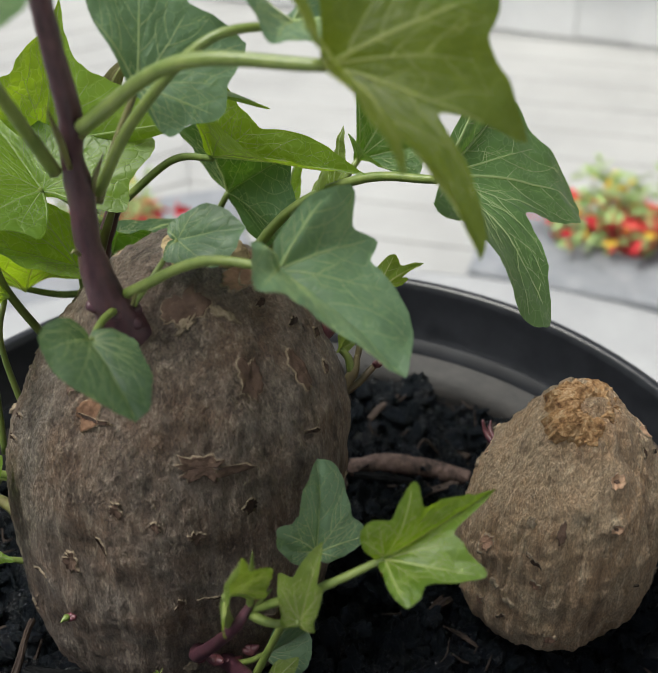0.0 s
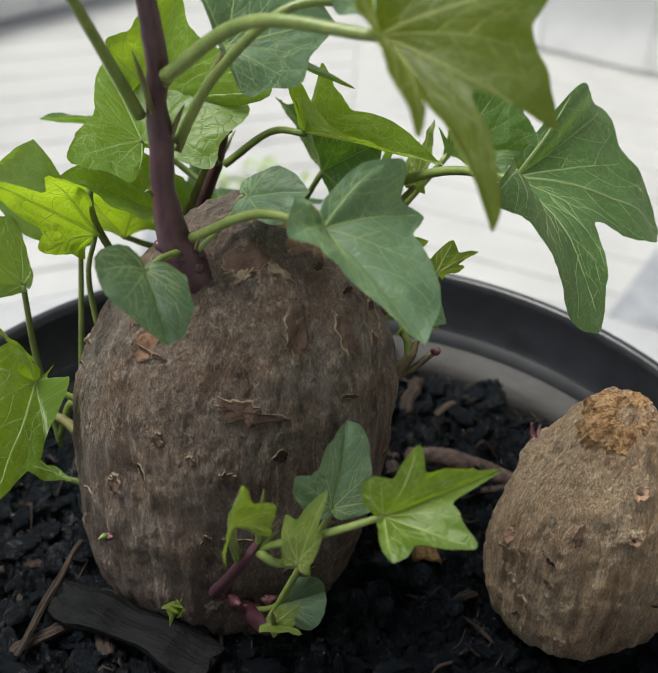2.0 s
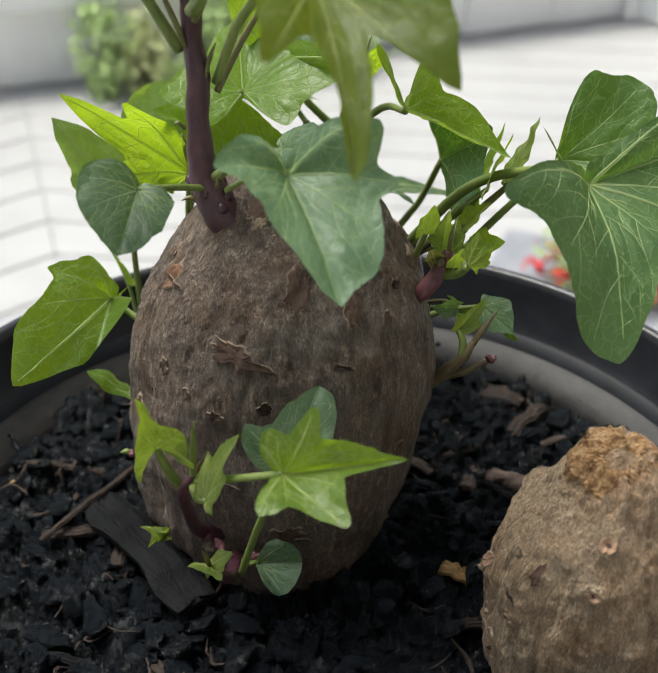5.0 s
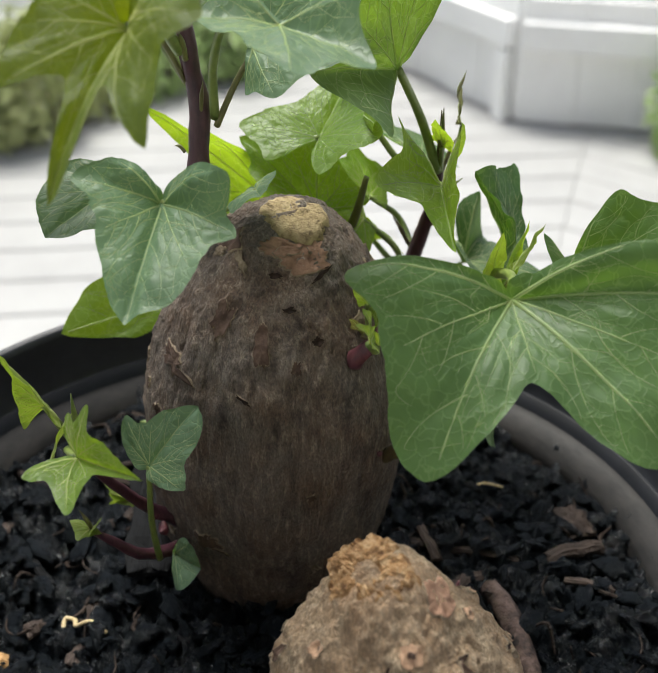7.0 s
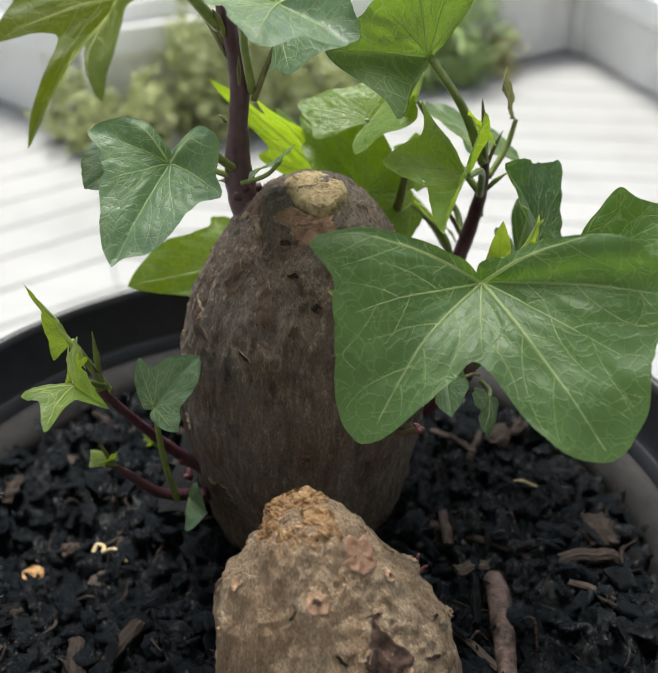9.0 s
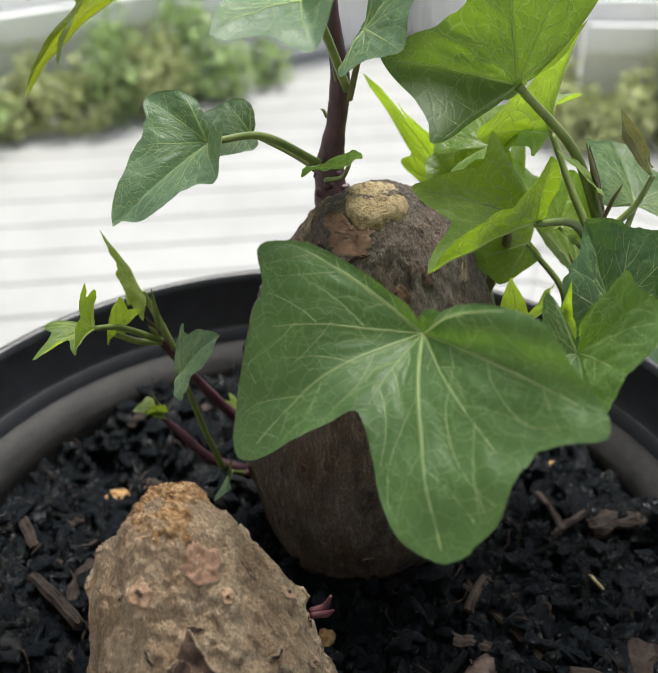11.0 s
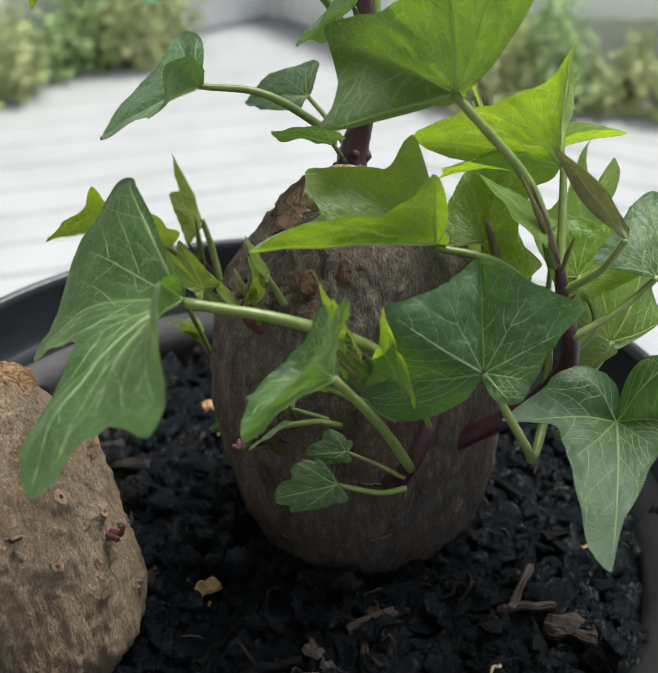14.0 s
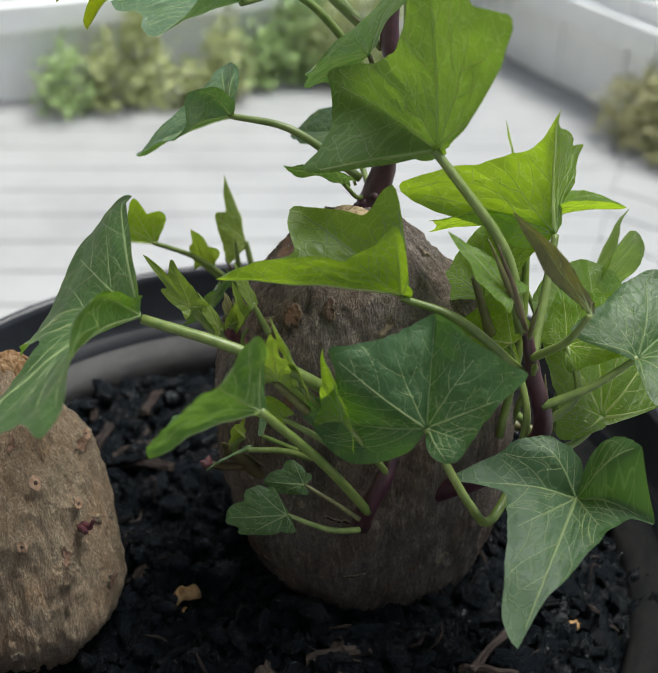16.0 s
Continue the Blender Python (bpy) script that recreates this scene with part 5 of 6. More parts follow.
leaf((0.0090, -0.0700, 0.0864), (0.0171, -0.0660, 0.1065), (0.0072, -0.0610, 0.0950), (0.0152, -0.0705, 0.0955), S=(0.0010, -0.0555, 0.0780), via=[(0.0045, -0.063, 0.0805)], mat=BUDLEAF, vein=VEIN_Y, dents=(0.22, 0.15, -0.05), soft=1, seed=12, pr=0.0012, wave=1.2, label="folded yellow-green young leaf with dark ribs")
leaf((0.0127, -0.0325, 0.0270), (0.0270, -0.0330, 0.0300), (0.0220, -0.0325, 0.0378), (0.0226, -0.0396, 0.0212), (0.0150, -0.0320, 0.0350), (0.0160, -0.0370, 0.0210), S=(0.0050, -0.0270, 0.0200), via=[(0.009, -0.030, 0.023)], mat=BLUE, dents=(-0.12, -0.15, -0.25), soft=5, seed=13, pr=0.0010, label="round green seedling leaf by the soil")
leaf((0.0045, -0.0585, 0.0500), (0.0112, -0.0676, 0.0546), (0.0000, -0.0625, 0.0540), (0.0070, -0.0560, 0.0475), mat=BUDLEAF, vein=VEIN_Y, dents=(0.0, 0.05, -0.1), seed=14, wave=2.0, label="small curled young leaf")
leaf((0.0050, -0.0580, 0.0490), (0.0126, -0.0596, 0.0582), (0.0100, -0.0625, 0.0530), (0.0085, -0.0555, 0.0550), mat=BUDLEAF, vein=VEIN_Y, dents=FOLD, seed=43, wave=1.5, label="small curled young leaf")
spike((0.0052, -0.0580, 0.0490), (0.0040, -0.0610, 0.0590), 0.0008)
spike((0.0014, -0.0560, 0.0800), (0.0029, -0.0570, 0.1013), 0.0012, PETIOLE, "slim green leaf bud")
spike((0.0020, -0.0560, 0.0810), (0.0060, -0.0600, 0.0920), 0.0008, SHOOT_D)
spike((0.0022, -0.0560, 0.0800), (0.0065, -0.0590, 0.0880), 0.0010, PETIOLE)
for k, p in enumerate([(-0.0060, -0.0265, 0.0290), (-0.0010, -0.0265, 0.0250), (0.0050, -0.0260, 0.0190), (0.0105, -0.0270, 0.0230)]):
    knob(p, 0.0019, SHOOT, k)
for k, q in enumerate([(-0.0245, -0.0345, 0.0375), (-0.0180, -0.0370, 0.0385), (-0.0225, -0.0350, 0.0290)]):
    leaf((-0.0185, -0.0275, 0.0290), q, (-0.0190 - 0.001 * k, -0.0340, 0.0310), (-0.0225, -0.0305, 0.0335 - 0.001 * k), mat=BUDLEAF, vein=VEIN_Y, dents=FOLD, seed=44 + k, label="tiny green bud leaf on the tuber")
knob((-0.0375, -0.0040, 0.0400), 0.0014, SHOOT, 9)
spike((-0.0370, -0.0040, 0.0400), (-0.0405, -0.0060, 0.0415), 0.0011, PETIOLE)
# ---- shoots on the tuber's right flank ----
tube("stem", [(0.048, 0.019, 0.097), (0.0550, 0.0110, 0.1055), (0.0610, 0.0130, 0.1140), (0.0624, 0.0150, 0.1185)], [0.0034, 0.0029, 0.0024, 0.0015], SHOOT, plant, 26, 11, 0.2, "stout magenta shoot on the tuber's flank")
tube("stem", [(0.0555, 0.0125, 0.1050), (0.0580, 0.0140, 0.1110), (0.0570, 0.0160, 0.1150)], [0.0012, 0.0009, 0.0004], PETIOLE, plant, 12, 8, 0.2)
leaf((0.0604, 0.0150, 0.1180), (0.0615, 0.014, 0.1324), (0.0556, 0.0160, 0.1215), (0.0640, 0.0190, 0.1230), S=(0.0615, 0.0140, 0.1150), mat=BUDLEAF, vein=VEIN_Y, dents=(0.15, 0.2, 0), soft=1, seed=32, pr=0.0012, wave=1.2, label="tiny folded young leaf with dark ribs")
leaf((0.0634, 0.0155, 0.1184), (0.0640, 0.0190, 0.1280), (0.0668, 0.0175, 0.1226), (0.0625, 0.0215, 0.1230), S=(0.0620, 0.0145, 0.1160), mat=BUDLEAF, vein=VEIN_Y, dents=FOLD, soft=1, seed=33, pr=0.0010, label="tiny folded young leaf")
leaf((0.0682, 0.0023, 0.1208), (0.075, -0.0112, 0.1358), (0.0696, -0.0034, 0.1359), (0.0746, -0.0040, 0.1262), S=(0.0618, 0.0122, 0.1120), via=[(0.0655, 0.0080, 0.1150)], mat=BUDLEAF, vein=VEIN_Y, dents=(0.35, 0.2, -0.1), soft=1, seed=34, pr=0.0014, wave=2, cup=-0.2, label="tiny curled young leaf")
spike((0.0622, 0.0150, 0.1180), (0.0632, 0.0165, 0.1275), 0.0008)
leaf((0.0590, 0.0130, 0.1150), (0.0575, 0.0050, 0.1235), (0.0610, 0.0080, 0.1215), (0.0555, 0.0085, 0.1185), mat=BRACT, dents=FOLD, seed=55, wave=1.5, label="tiny purplish bud leaf")
leaf((0.0640, 0.0110, 0.1150), (0.0660, 0.0030, 0.1260), (0.0680, 0.0070, 0.1215), (0.0635, 0.0060, 0.1210), S=(0.0615, 0.0130, 0.1130), mat=BUDLEAF, vein=VEIN_Y, dents=(0.2, 0.1, -0.1), soft=1, seed=56, pr=0.0009, label="tiny folded young leaf with dark ribs")
knob((0.0605, 0.0100, 0.1165), 0.0012, SHOOT_D, 30)
tube("stem", [(0.050, 0.022, 0.056), (0.0590, 0.0220, 0.0640), (0.0655, 0.0205, 0.0720), (0.0702, 0.0216, 0.0770), (0.0725, 0.0235, 0.0815)], [0.0026, 0.0024, 0.0020, 0.0018, 0.0008], SHOOT_D, plant, 28, 11, 0.15, "brownish green forked shoot")
tube("stem", [(0.0620, 0.0210, 0.0672), (0.0710, 0.0210, 0.0715), (0.0775, 0.0214, 0.0762)], [0.0015, 0.0013, 0.0011], SHOOT_D, plant, 16, 9, 0.15)
knob((0.0785, 0.0214, 0.0765), 0.0013, SHOOT, 20)
knob((0.0598, 0.0180, 0.0680), 0.0013, SHOOT, 21)
spike((0.0710, 0.0222, 0.0780), (0.0794, 0.0300, 0.0905), 0.0012, SHOOT_D)
leaf((0.0671, 0.0255, 0.0842), (0.0752, 0.0300, 0.0942), (0.0665, 0.0250, 0.0905), (0.0745, 0.0270, 0.0855), S=(0.0693, 0.0220, 0.0770), via=[(0.0690, 0.0235, 0.0815)], mat=BUDLEAF, vein=VEIN_Y, dents=(0.20, 0.15, 0), soft=1, seed=35, pr=0.0013, label="tiny folded young leaf with dark ribs")
leaf((0.0740, 0.0350, 0.0880), (0.0850, 0.0290, 0.0825), (0.0830, 0.0370, 0.0905), (0.0760, 0.0290, 0.0830), S=(0.0520, 0.0400, 0.0760), via=[(0.062, 0.038, 0.083)], mat=BLUE, dents=(-0.05, 0.0, -0.2), soft=3, seed=36, pr=0.0010, label="small pale green leaf by the pot wall")
leaf((0.0660, 0.0330, 0.0880), (0.0585, 0.0270, 0.0905), (0.0640, 0.0290, 0.0930), (0.0630, 0.0290, 0.0850), S=(0.0560, 0.0380, 0.0800), mat=BLUE, dents=(0.0, 0.0, -0.2), soft=2, seed=37, pr=0.0008, label="small pale green leaf by the pot wall")
# ---- bracts and buds of the back shoots ----
leaf((0.0716, 0.0554, 0.1205), (0.0774, 0.0503, 0.1429), (0.0760, 0.0560, 0.1310), (0.0740, 0.0490, 0.1300), S=(0.0560, 0.0640, 0.1000), via=[(0.064, 0.060, 0.110)], mat=BUDLEAF, dents=(0.0, 0.0, -0.1), soft=3, seed=47, pr=0.0011, label="narrow pointed bract among the stalks")
leaf((0.0790, 0.0540, 0.1240), (0.0860, 0.0600, 0.1450), (0.0840, 0.0540, 0.1340), (0.0800, 0.0600, 0.1330), S=(0.0700, 0.0570, 0.1120), mat=BUDLEAF, stalk=PETIOLE_P, dents=(0.1, 0.1, -0.1), seed=48, pr=0.0012, wave=2.5, label="brown withered curled bract")
leaf((0.0660, 0.0530, 0.1080), (0.0735, 0.0450, 0.1210), (0.0700, 0.0440, 0.1140), (0.0660, 0.0500, 0.1170), S=(0.0540, 0.0640, 0.0960), via=[(0.060, 0.059, 0.103)], mat=BUDLEAF, dents=(0.1, 0.1, -0.1), seed=49, pr=0.0010, wave=1.5, label="small unfolding leaf among the stalks")
leaf((0.0700, 0.0470, 0.1040), (0.0790, 0.0380, 0.1110), (0.0740, 0.0390, 0.1030), (0.0720, 0.0450, 0.1120), S=(0.0560, 0.0620, 0.0900), via=[(0.063, 0.055, 0.098)], mat=YOUNG, dents=(0.1, 0.1, -0.1), seed=50, pr=0.0010, wave=1.5, label="small yellow-green leaf among the stalks")
leaf((0.0550, 0.0160, 0.1230), (0.0573, 0.0101, 0.1357), (0.0590, 0.0140, 0.1290), (0.0535, 0.0110, 0.1290), S=(0.0520, 0.0200, 0.1130), mat=BUDLEAF, dents=(0.0, 0.0, -0.1), seed=51, pr=0.0010, label="narrow bract against the tuber")
for a, b, r, mt in [((0.0210, 0.0910, 0.1350), (0.0264, 0.0828, 0.1590), 0.0012, SHOOT_D), ((0.0220, 0.0900, 0.1380), (0.0287, 0.0810, 0.1609), 0.0010, PETIOLE_P),
                    ((0.0500, 0.0660, 0.0880), (0.0590, 0.0600, 0.1010), 0.0011, SHOOT_D), ((0.0520, 0.0650, 0.0900), (0.0640, 0.0560, 0.0990), 0.0010, PETIOLE), ((0.0060, 0.0930, 0.0980), (0.0020, 0.0880, 0.1100), 0.0009, SHOOT_D), ((0.0180, 0.0940, 0.1200), (0.0250, 0.0990, 0.1290), 0.0010, PETIOLE)]:
    spike(a, b, r, mt)
leaf((-0.0512, 0.0313, 0.0371), (-0.0625, 0.0235, 0.0510), (-0.0600, 0.0310, 0.0470), (-0.0560, 0.0240, 0.0440), S=(-0.0430, 0.0300, 0.0330), mat=YOUNG, dents=(0.0, 0.05, -0.1), seed=52, pr=0.0010, wave=2, label="small curled yellow-green leaf by the tuber's foot")
# swollen nodular foot of the main stem
for k in range(18):
    a = k * 2.4
    f = 0.35 + 0.045 * k
    c = V(0.004 - 0.0114 * f, 0.008 - 0.0024 * f, 0.114 + 0.0212 * f)
    out = V(math.cos(a), math.sin(a), 0.35)
    r = 0.0064 - 0.0014 * f
    tube("nodule", [c + out * (r - 0.0022), c + out * (r + 0.0003 + 0.0004 * (k % 3))], [0.0024, 0.0021, 0.0011], STEM, plant, 6, 8, 0.35, seed=k)

# ---- bits lying on the soil ----
def splinter(name, at, size, turn, mat, label, category, group="", tilt=0.0, seed=0.0):
    """A flat, ragged piece of bark or wood, split along its length."""
    lx, ly, lz = size
    n, vs, fs = 12, [], []
    for i in range(n + 1):
        f = i / n
        y = (f - 0.5) * ly
        w = lx / 2 * (0.82 + 0.35 * noise.noise(Vector((f * 3, seed, 0))) + 0.12 * math.sin(math.pi * f))
        e = lx * 0.22 * noise.noise(Vector((f * 4, seed, 5)))
        h = lz * (0.7 + 0.5 * noise.noise(Vector((f * 5, seed, 9))))
        arch = lz * 0.5 * math.sin(math.pi * f)
        for sx, z in ((-1, 0), (-1.0, h * 0.6), (-0.5, h), (0.1, h * 0.8), (0.55, h * 1.05), (1.0, h * 0.5), (1, 0)):
            vs.append((e + sx * w, y + lx * 0.3 * noise.noise(Vector((sx * 2, seed, i // 11 * 7))) * (i in (0, n)), z + arch))
    for i in range(n):
        for k in range(7):
            fs.append((i * 7 + k, i * 7 + (k + 1) % 7, (i + 1) * 7 + (k + 1) % 7, (i + 1) * 7 + k))
    fs += [tuple(range(7)), tuple(reversed(range(n * 7, n * 7 + 7)))]
    ob = new(name, mesh_of(name, vs, fs, mat, False))
    z = soil_z(at[0], at[1]) if len(at) < 3 else at[2]
    ob.matrix_world = pose(at[0], at[1], z - lz * 0.15, tilt, 0, turn)
    return tagged(ob, label, category, group)


G = "bark pieces on the soil"
splinter("bark_chip", (-0.0330, -0.0110, 0.0015), (0.017, 0.062, 0.005), 50, BARK_B, "long charred flat strip of bark on the soil", "bark", G, 2, 1.1)
splinter("bark_chip", (-0.0590, 0.0080, 0.004), (0.0026, 0.050, 0.0022), -29, BARK, "thin grey splinter of wood lying on soil", "bark", G, 4, 2.1)
splinter("bark_chip", (0.0200, 0.1155), (0.011, 0.023, 0.005), 12, BARK, "brown oblong piece of bark on the soil", "bark", G, 0, 4.1)
splinter("bark_chip", (0.0874, 0.1040), (0.012, 0.017, 0.004), 60, BARK, "small brown flake of bark on the soil", "bark", G, 0, 5.1)
splinter("bark_chip", (0.0980, 0.0880), (0.006, 0.022, 0.004), -35, BARK, "brown splintered strip of bark on soil", "bark", G, 4, 5.6)
splinter("bark_chip", (0.1120, 0.0760), (0.003, 0.018, 0.002), -70, TWIG, "pale grey sliver of wood on soil", "bark", G, 6, 5.8)
splinter("bark_chip", (0.0206, 0.0963), (0.0034, 0.020, 0.003), 35, TWIG, "short grey stick lying on the soil", "bark", G, 3, 3.3)
splinter("bark_chip", (0.0500, -0.0960), (0.005, 0.034, 0.004), -50, BARK, "long brown strip of bark near the pot wall", "bark", G, 2, 9.3)
splinter("wood_chip", (-0.0206, 0.0996), (0.005, 0.012, 0.003), 80, CHIP, "orange splinter of wood on dark soil", "wood chip", "", 4, 9.9)
splinter("wood_chip", (0.0748, -0.0009), (0.006, 0.011, 0.004), 72, CHIP, "pale orange splintered wood chip on soil", "wood chip", "", 6, 6.1)
splinter("wood_chip", (0.0785, 0.0035), (0.004, 0.008, 0.003), 20, CHIP, "pale yellow wood chip on dark soil", "wood chip", "", 0, 6.7)
splinter("wood_chip", (-0.0956, 0.0171), (0.005, 0.009, 0.003), 10, CHIP, "small orange wood chip near the pot wall", "wood chip", "", 12, 7.1)
splinter("wood_chip", (-0.0274, -0.0869), (0.009, 0.013, 0.004), 50, CHIP, "orange brown wood chip on dark soil", "wood chip", "", 8, 8.1)
rnd = random.Random(12)
for k in range(70):
    a, r = rnd.uniform(0, 2 * math.pi), 0.130 * math.sqrt(rnd.uniform(0.12, 1))
    x, y = PC[0] + r * math.cos(a), PC[1] + r * math.sin(a)
    if math.hypot(x - 0.006, y - 0.02) < 0.052 or math.hypot(x - 0.118, y + 0.034) < 0.040:
        continue
    m, lab = rnd.choice([(BARK, "dark brown sliver of bark on soil"), (BARK, "dark brown sliver of bark on soil"), (BARK_B, "blackened sliver of bark on soil"), (TWIG, "greyish sliver of wood on soil")])
    splinter("bark_chip", (x, y), (rnd.uniform(0.002, 0.006), rnd.uniform(0.008, 0.026), rnd.uniform(0.0015, 0.0035)), rnd.uniform(0, 180), m, lab, "bark", G, rnd.uniform(-10, 10), k * 1.37)


def strand(name, pts, r, mat, label, category):
    pts = [(x, y, soil_z(x, y) + dz) for x, y, dz in pts]
    me = mesh_of(name, *tube_data(pts, [r, r * 1.1, r * 0.8], 30, 8, 0.12), mat)
    return tagged(new(name, me), label, category)


strand("twig", [(0.0850, 0.0535, 0.003), (0.0980, 0.0448, 0.004), (0.1110, 0.0360, 0.004), (0.1240, 0.0270, 0.003)], 0.0041, PEG, "thick pinkish grey twig lying on the soil", "twig")
strand("rootlet", [(-0.0165, -0.0640, 0.004), (-0.0190, -0.0610, 0.006), (-0.0150, -0.0595, 0.007), (-0.0120, -0.0610, 0.005), (-0.0060, -0.0580, 0.005), (0.0000, -0.0560, 0.004)], 0.0008, ROOT, "pale curled dry rootlet on the soil", "root")
strand("rootlet", [(0.0422, 0.0961, 0.004), (0.0460, 0.0990, 0.006), (0.0500, 0.0980, 0.005), (0.0560, 0.1000, 0.003)], 0.0006, ROOT, "pale thin rootlet on the soil", "root")

# dark shreds of fibre tangled over the soil
rnd = random.Random(21)
shreds = []
for k in range(170):
    a, r = rnd.uniform(0, 2 * math.pi), 0.138 * math.sqrt(rnd.random())
    x, y, t = PC[0] + r * math.cos(a), PC[1] + r * math.sin(a), rnd.uniform(0, 6.3)
    ln = rnd.uniform(0.004, 0.016)
    pts = []
    for f in (-0.5, 0, 0.5):
        px, py = x + math.cos(t + f * 0.8) * ln * f, y + math.sin(t + f * 0.8) * ln * f
        pts.append((px, py, soil_z(px, py) + 0.0016 + rnd.uniform(0, 0.003)))
    w = rnd.uniform(0.0003, 0.0009)
    shreds.append(tube_data(pts, [w * 0.5, w, w * 0.4], 8, 5, 0.3, k))
tagged(new("soil_fibres", mesh_of("soil_fibres", *join_data(*shreds), BARK, False)), "thin dark shreds of fibre on the soil", "soil", kind="stuff")

# ---- fence, shrubs and planters round the deck ----
def polar(yaw, d):
    return Vector((-math.sin(radians(yaw)) * d, math.cos(radians(yaw)) * d, 0))


CORNERS = [(-75, 3.2), (-8, 3.55), (32, 2.75), (43, 3.55), (72, 2.75), (82, 3.6), (116, 2.85), (127, 3.6), (185, 3.2)]


def fence_run(a, b):
    a, b = polar(*a), polar(*b)
    d = b - a
    ln = d.length
    ang = math.degrees(math.atan2(d.y, d.x))
    f = thing("fence", (a + b) / 2 + V(0, 0, DECK_Z), "white painted wooden board fence along the deck", "fence", "fence panels")
    n = max(int(ln / 0.16), 1)
    m0 = Matrix.Translation(a + V(0, 0, DECK_Z)) @ Matrix.Rotation(radians(ang), 4, 'Z')
    for k in range(n):
        x0, x1 = ln * k / n - 0.0003, ln * (k + 1) / n + 0.0003
        dy = 0.006 * (k % 2)
        part("board", mesh_of("board", *box_data(x0, dy, 0.004, x1, dy + 0.018, 0.36, m0, 0.003), WHITE, False), f)
    part("rail", mesh_of("rail", *box_data(0, 0.024, 0.22, ln, 0.06, 0.30, m0, 0.003), WHITE, False), f)
    part("kickboard", mesh_of("kickboard", *box_data(0, -0.024, 0.0, ln, -0.003, 0.05, m0, 0.003), WHITE, False), f)
    part("post", mesh_of("post", *box_data(0.0, 0.026, 0, 0.05, 0.06, 0.21, m0, 0.004), WHITE, False), f)


for p, q in zip(CORNERS, CORNERS[1:]):
    fence_run(p, q)

# The three shrub leaf colours are lightened to imitate bright haze and backlight.
S_GREEN = grainy("hazy_shrub_leaf", ((0.3, (0.24, 0.35, 0.12)), (0.7, (0.44, 0.56, 0.25))), 9, 0.6)
S_OLIVE = grainy("hazy_olive_shrub_leaf", ((0.3, (0.33, 0.38, 0.15)), (0.7, (0.52, 0.55, 0.28))), 9, 0.6)
S_RUST = grainy("hazy_straw_shrub_leaf", ((0.3, (0.35, 0.35, 0.17)), (0.7, (0.52, 0.50, 0.28))), 9, 0.65)
S_RED = grainy("red_petal", ((0.3, (0.45, 0.02, 0.03)), (0.7, (0.62, 0.05, 0.06))), 30, 0.5)
S_YEL = grainy("yellow_petal", ((0.3, (0.65, 0.38, 0.03)), (0.7, (0.75, 0.55, 0.08))), 30, 0.5)
TERRA = grainy("red_glazed_pot", ((0.3, (0.42, 0.03, 0.03)), (0.7, (0.55, 0.06, 0.05))), 20, 0.3)
SLATE = grainy("slate_grey_tray", ((0.3, (0.16, 0.17, 0.19)), (0.7, (0.26, 0.27, 0.29))), 20, 0.5)


def leafy(n, size, spread, seed, lift=0.0):
    """Many small bent leaves scattered through an uneven crown."""
    r = random.Random(seed)
    vs, fs = [], []
    for k in range(n):
        a, e = r.uniform(0, 2 * math.pi), r.random() ** 0.6
        h = r.random()
        wide = (0.55 + 0.45 * math.sin(math.pi * min(h * 1.1, 1))) * (1 + 0.5 * noise.noise(Vector((math.cos(a) * 1.5, math.sin(a) * 1.5, h * 3 + seed))))
        top = 1 + 0.45 * noise.noise(Vector((math.cos(a) * e * 2, math.sin(a) * e * 2, seed * 1.7)))
        c = V(math.cos(a) * e * spread[0] * wide, math.sin(a) * e * spread[1] * wide, lift + h * spread[2] * top)
        m = Matrix.LocRotScale(c, Euler((r.uniform(-1.2, 1.2), r.uniform(-1.2, 1.2), r.uniform(0, 6.3))), Vector((1, 1, 1)) * size * r.uniform(0.6, 1.4))
        o = len(vs)
        vs += [m @ V(*q) for q in ((0, -1, 0), (0.42, -0.2, 0.12), (0.3, 0.5, 0.1), (0, 1, -0.15), (-0.3, 0.5, 0.1), (-0.42, -0.2, 0.12))]
        fs += [(o, o + 1, o + 2, o + 3), (o, o + 3, o + 4, o + 5)]
    return vs, fs


def shrub(yaw, d, w, h, mat, seed, label):
    at = polar(yaw, d) + V(0, 0, DECK_Z)
    s = thing("shrub", at, label, "shrub", "shrubs along the fence")
    mv = Matrix.Translation(at) @ Matrix.Rotation(radians(yaw), 4, 'Z')
    vs, fs = leafy(int(2600 * w * h / 0.3), 0.017, (w / 2, 0.14, h), seed)
    part("crown", mesh_of("crown", [mv @ v for v in vs], fs, mat, False), s, "", "stuff")
    r = random.Random(seed)
    for _ in range(3):
        tube("stem", [mv @ V(r.uniform(-w / 5, w / 5), 0, 0), mv @ V(r.uniform(-w / 3, w / 3), r.uniform(-0.05, 0.05), h * r.uniform(0.5, 0.9))], [0.008, 0.003], TWIG, s, 6, 6)


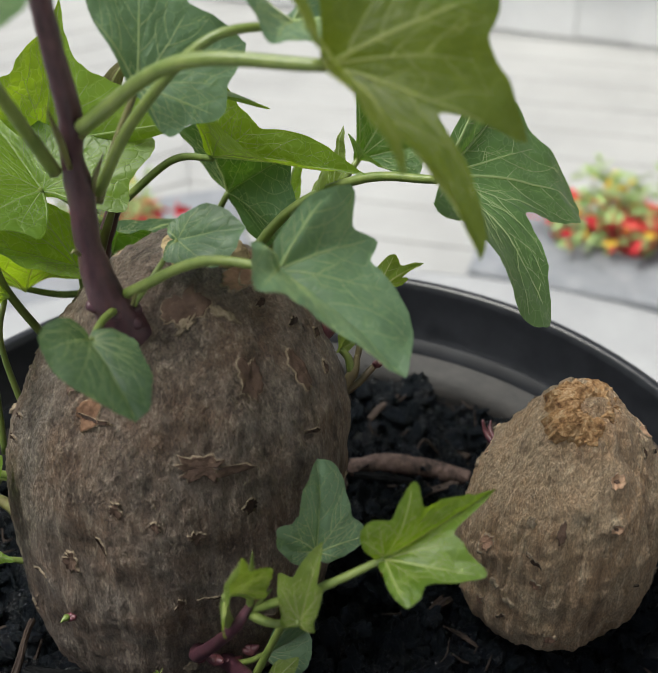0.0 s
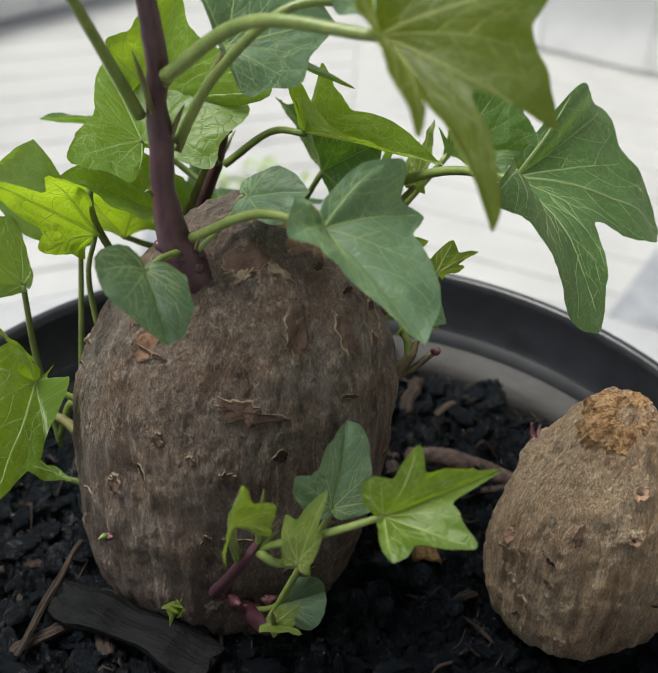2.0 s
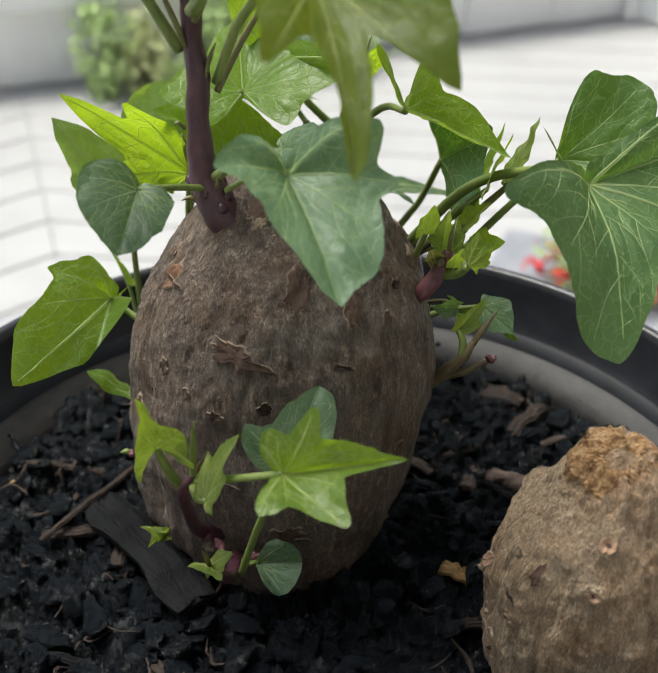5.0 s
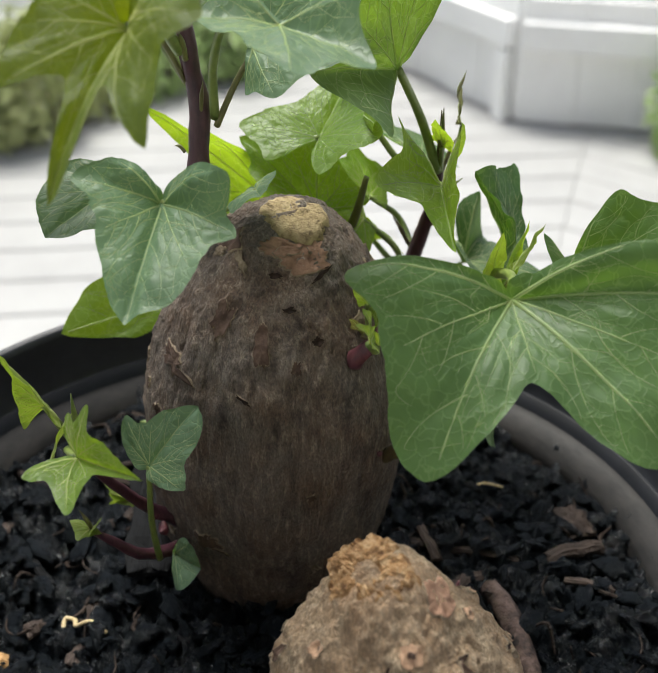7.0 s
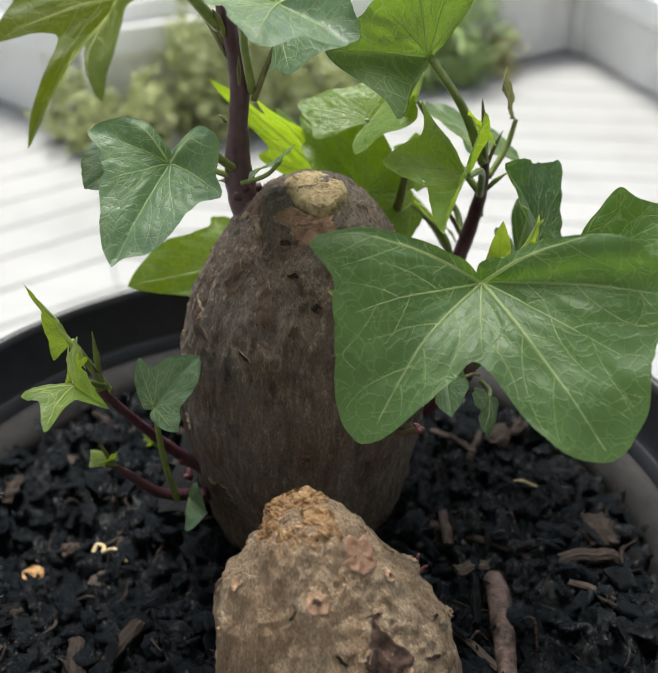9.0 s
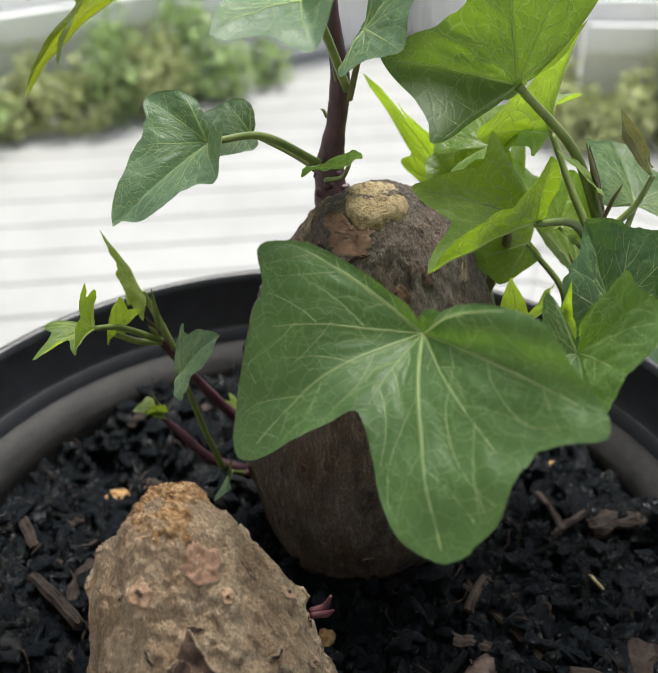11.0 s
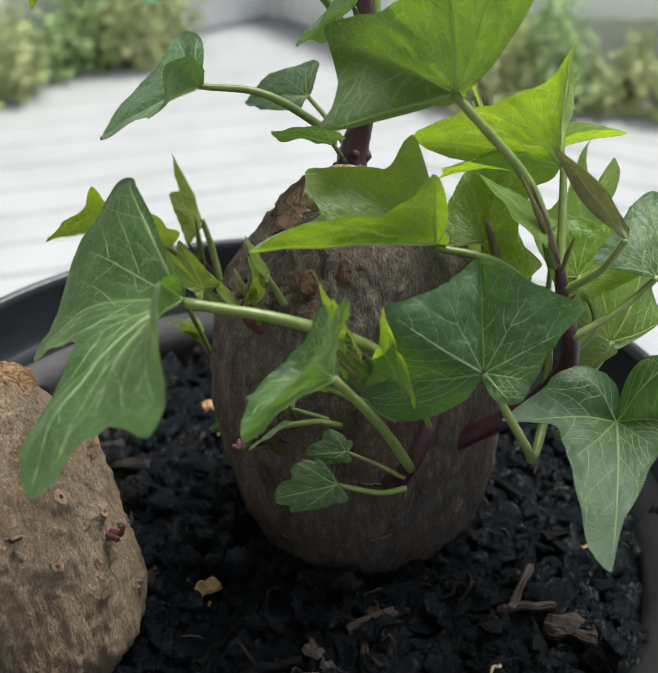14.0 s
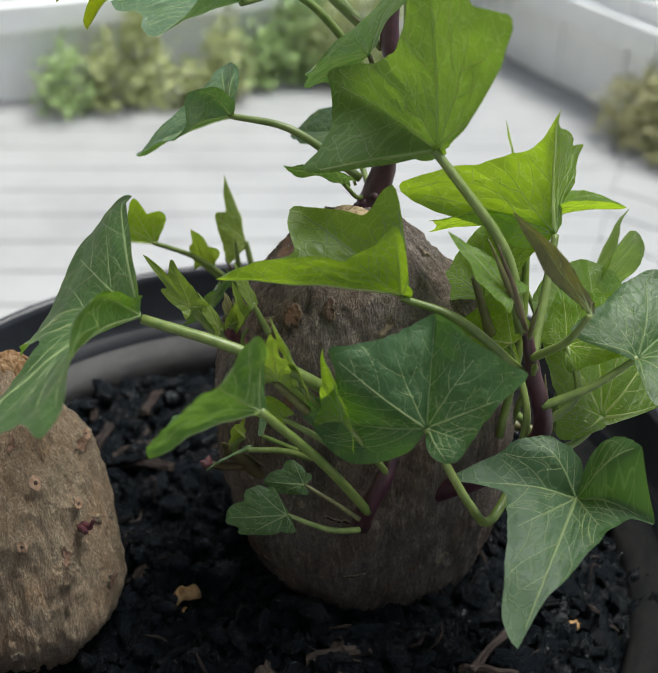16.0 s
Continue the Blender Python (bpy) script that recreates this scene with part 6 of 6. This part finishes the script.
def fence_reach(yaw):
    """How far the fence stands in that direction."""
    d = polar(yaw, 1)
    for p, q in zip(CORNERS, CORNERS[1:]):
        if p[0] <= yaw <= q[0]:
            a, e = polar(*p), polar(*q) - polar(*p)
            return (a.x * e.y - a.y * e.x) / (d.x * e.y - d.y * e.x)
    return 3.0


rnd = random.Random(31)
KINDS = [(S_GREEN, "dense green leafy shrub against the fence")] * 4 + [(S_OLIVE, "yellowish green shrub against the fence")] * 4 + [(S_RUST, "straw-coloured shrub, paled as by haze, against the fence")]
for lo, hi in ((8, 23), (47, 75), (91, 119), (133, 154)):
    for yaw in np.arange(lo, hi, 2.4):
        m, lab = rnd.choice(KINDS)
        shrub(float(yaw), fence_reach(float(yaw)) - rnd.uniform(0.13, 0.26), rnd.uniform(0.14, 0.30), rnd.uniform(0.10, 0.34), m, int(yaw * 7), lab)


def planter(x, y, seed, s=1.0):
    at = V(x, y, DECK_Z)
    p = thing("planter", at, "low grey tray with red pot, red and yellow flowers", "planter", "planters on the deck")
    mv = Matrix.Translation(at) @ Matrix.Rotation(math.atan2(y, x), 4, 'Z') @ Matrix.Scale(s, 4)

    def put(name, data, mat, smooth=False, label="", kind=""):
        part(name, mesh_of(name, [mv @ V(*v) for v in data[0]], data[1], mat, smooth), p, label, kind)
    put("tray", box_data(-0.24, -0.36, 0, 0.24, 0.30, 0.05, None, 0.008), SLATE)
    put("pot", lathe_data([(0.001, 0.036), (0.05, 0.036), (0.068, 0.13), (0.074, 0.135), (0.072, 0.145), (0.06, 0.144), (0.001, 0.13)], (0.0, -0.08), 32), TERRA, True, "round red glazed pot")
    vs, fs = leafy(420, 0.018, (0.13, 0.2, 0.2), seed, 0.03)
    put("foliage", (vs, fs), S_GREEN, False, "", "stuff")
    vs, fs = leafy(40, 0.016, (0.12, 0.19, 0.14), seed + 3, 0.08)
    put("blossom", (vs, fs), S_YEL, False, "yellow flowers", "stuff")
    vs, fs = leafy(110, 0.022, (0.13, 0.20, 0.10), seed + 7, 0.06)
    put("blossom", (vs, fs), S_RED, False, "red flowers", "stuff")


for k, (x, y) in enumerate([(1.18, 1.13), (0.31, 1.55)]):
    planter(x, y, 50 + 11 * k, 0.75)

# ---- deck boards, mitred in eight sections ----
ROW, BW = 0.146, 0.140
for k in range(8):
    mid = radians(5 + 45 * k)
    ux, uy = V(-math.sin(mid), math.cos(mid), 0), V(math.cos(mid), math.sin(mid), 0)
    tan = math.tan(radians(22.5))
    for j in range(3, 27):
        d0 = j * ROW
        d1 = d0 + BW
        pts = []
        for z, ins in ((DECK_Z - 0.028, 0.0), (DECK_Z - 0.003, 0.0), (DECK_Z, 0.004)):
            for d, sg in ((d0 + ins, -1), (d1 - ins, -1), (d1 - ins, 1), (d0 + ins, 1)):
                pts.append(ux * d + uy * (sg * (d * tan - 0.0004 - 0.3 * ins)) + V(0, 0, z))
        fs = [(8, 9, 10, 11)]
        for r in (0, 4):
            fs += [(r + c, r + (c + 1) % 4, r + 4 + (c + 1) % 4, r + 4 + c) for c in range(4)]
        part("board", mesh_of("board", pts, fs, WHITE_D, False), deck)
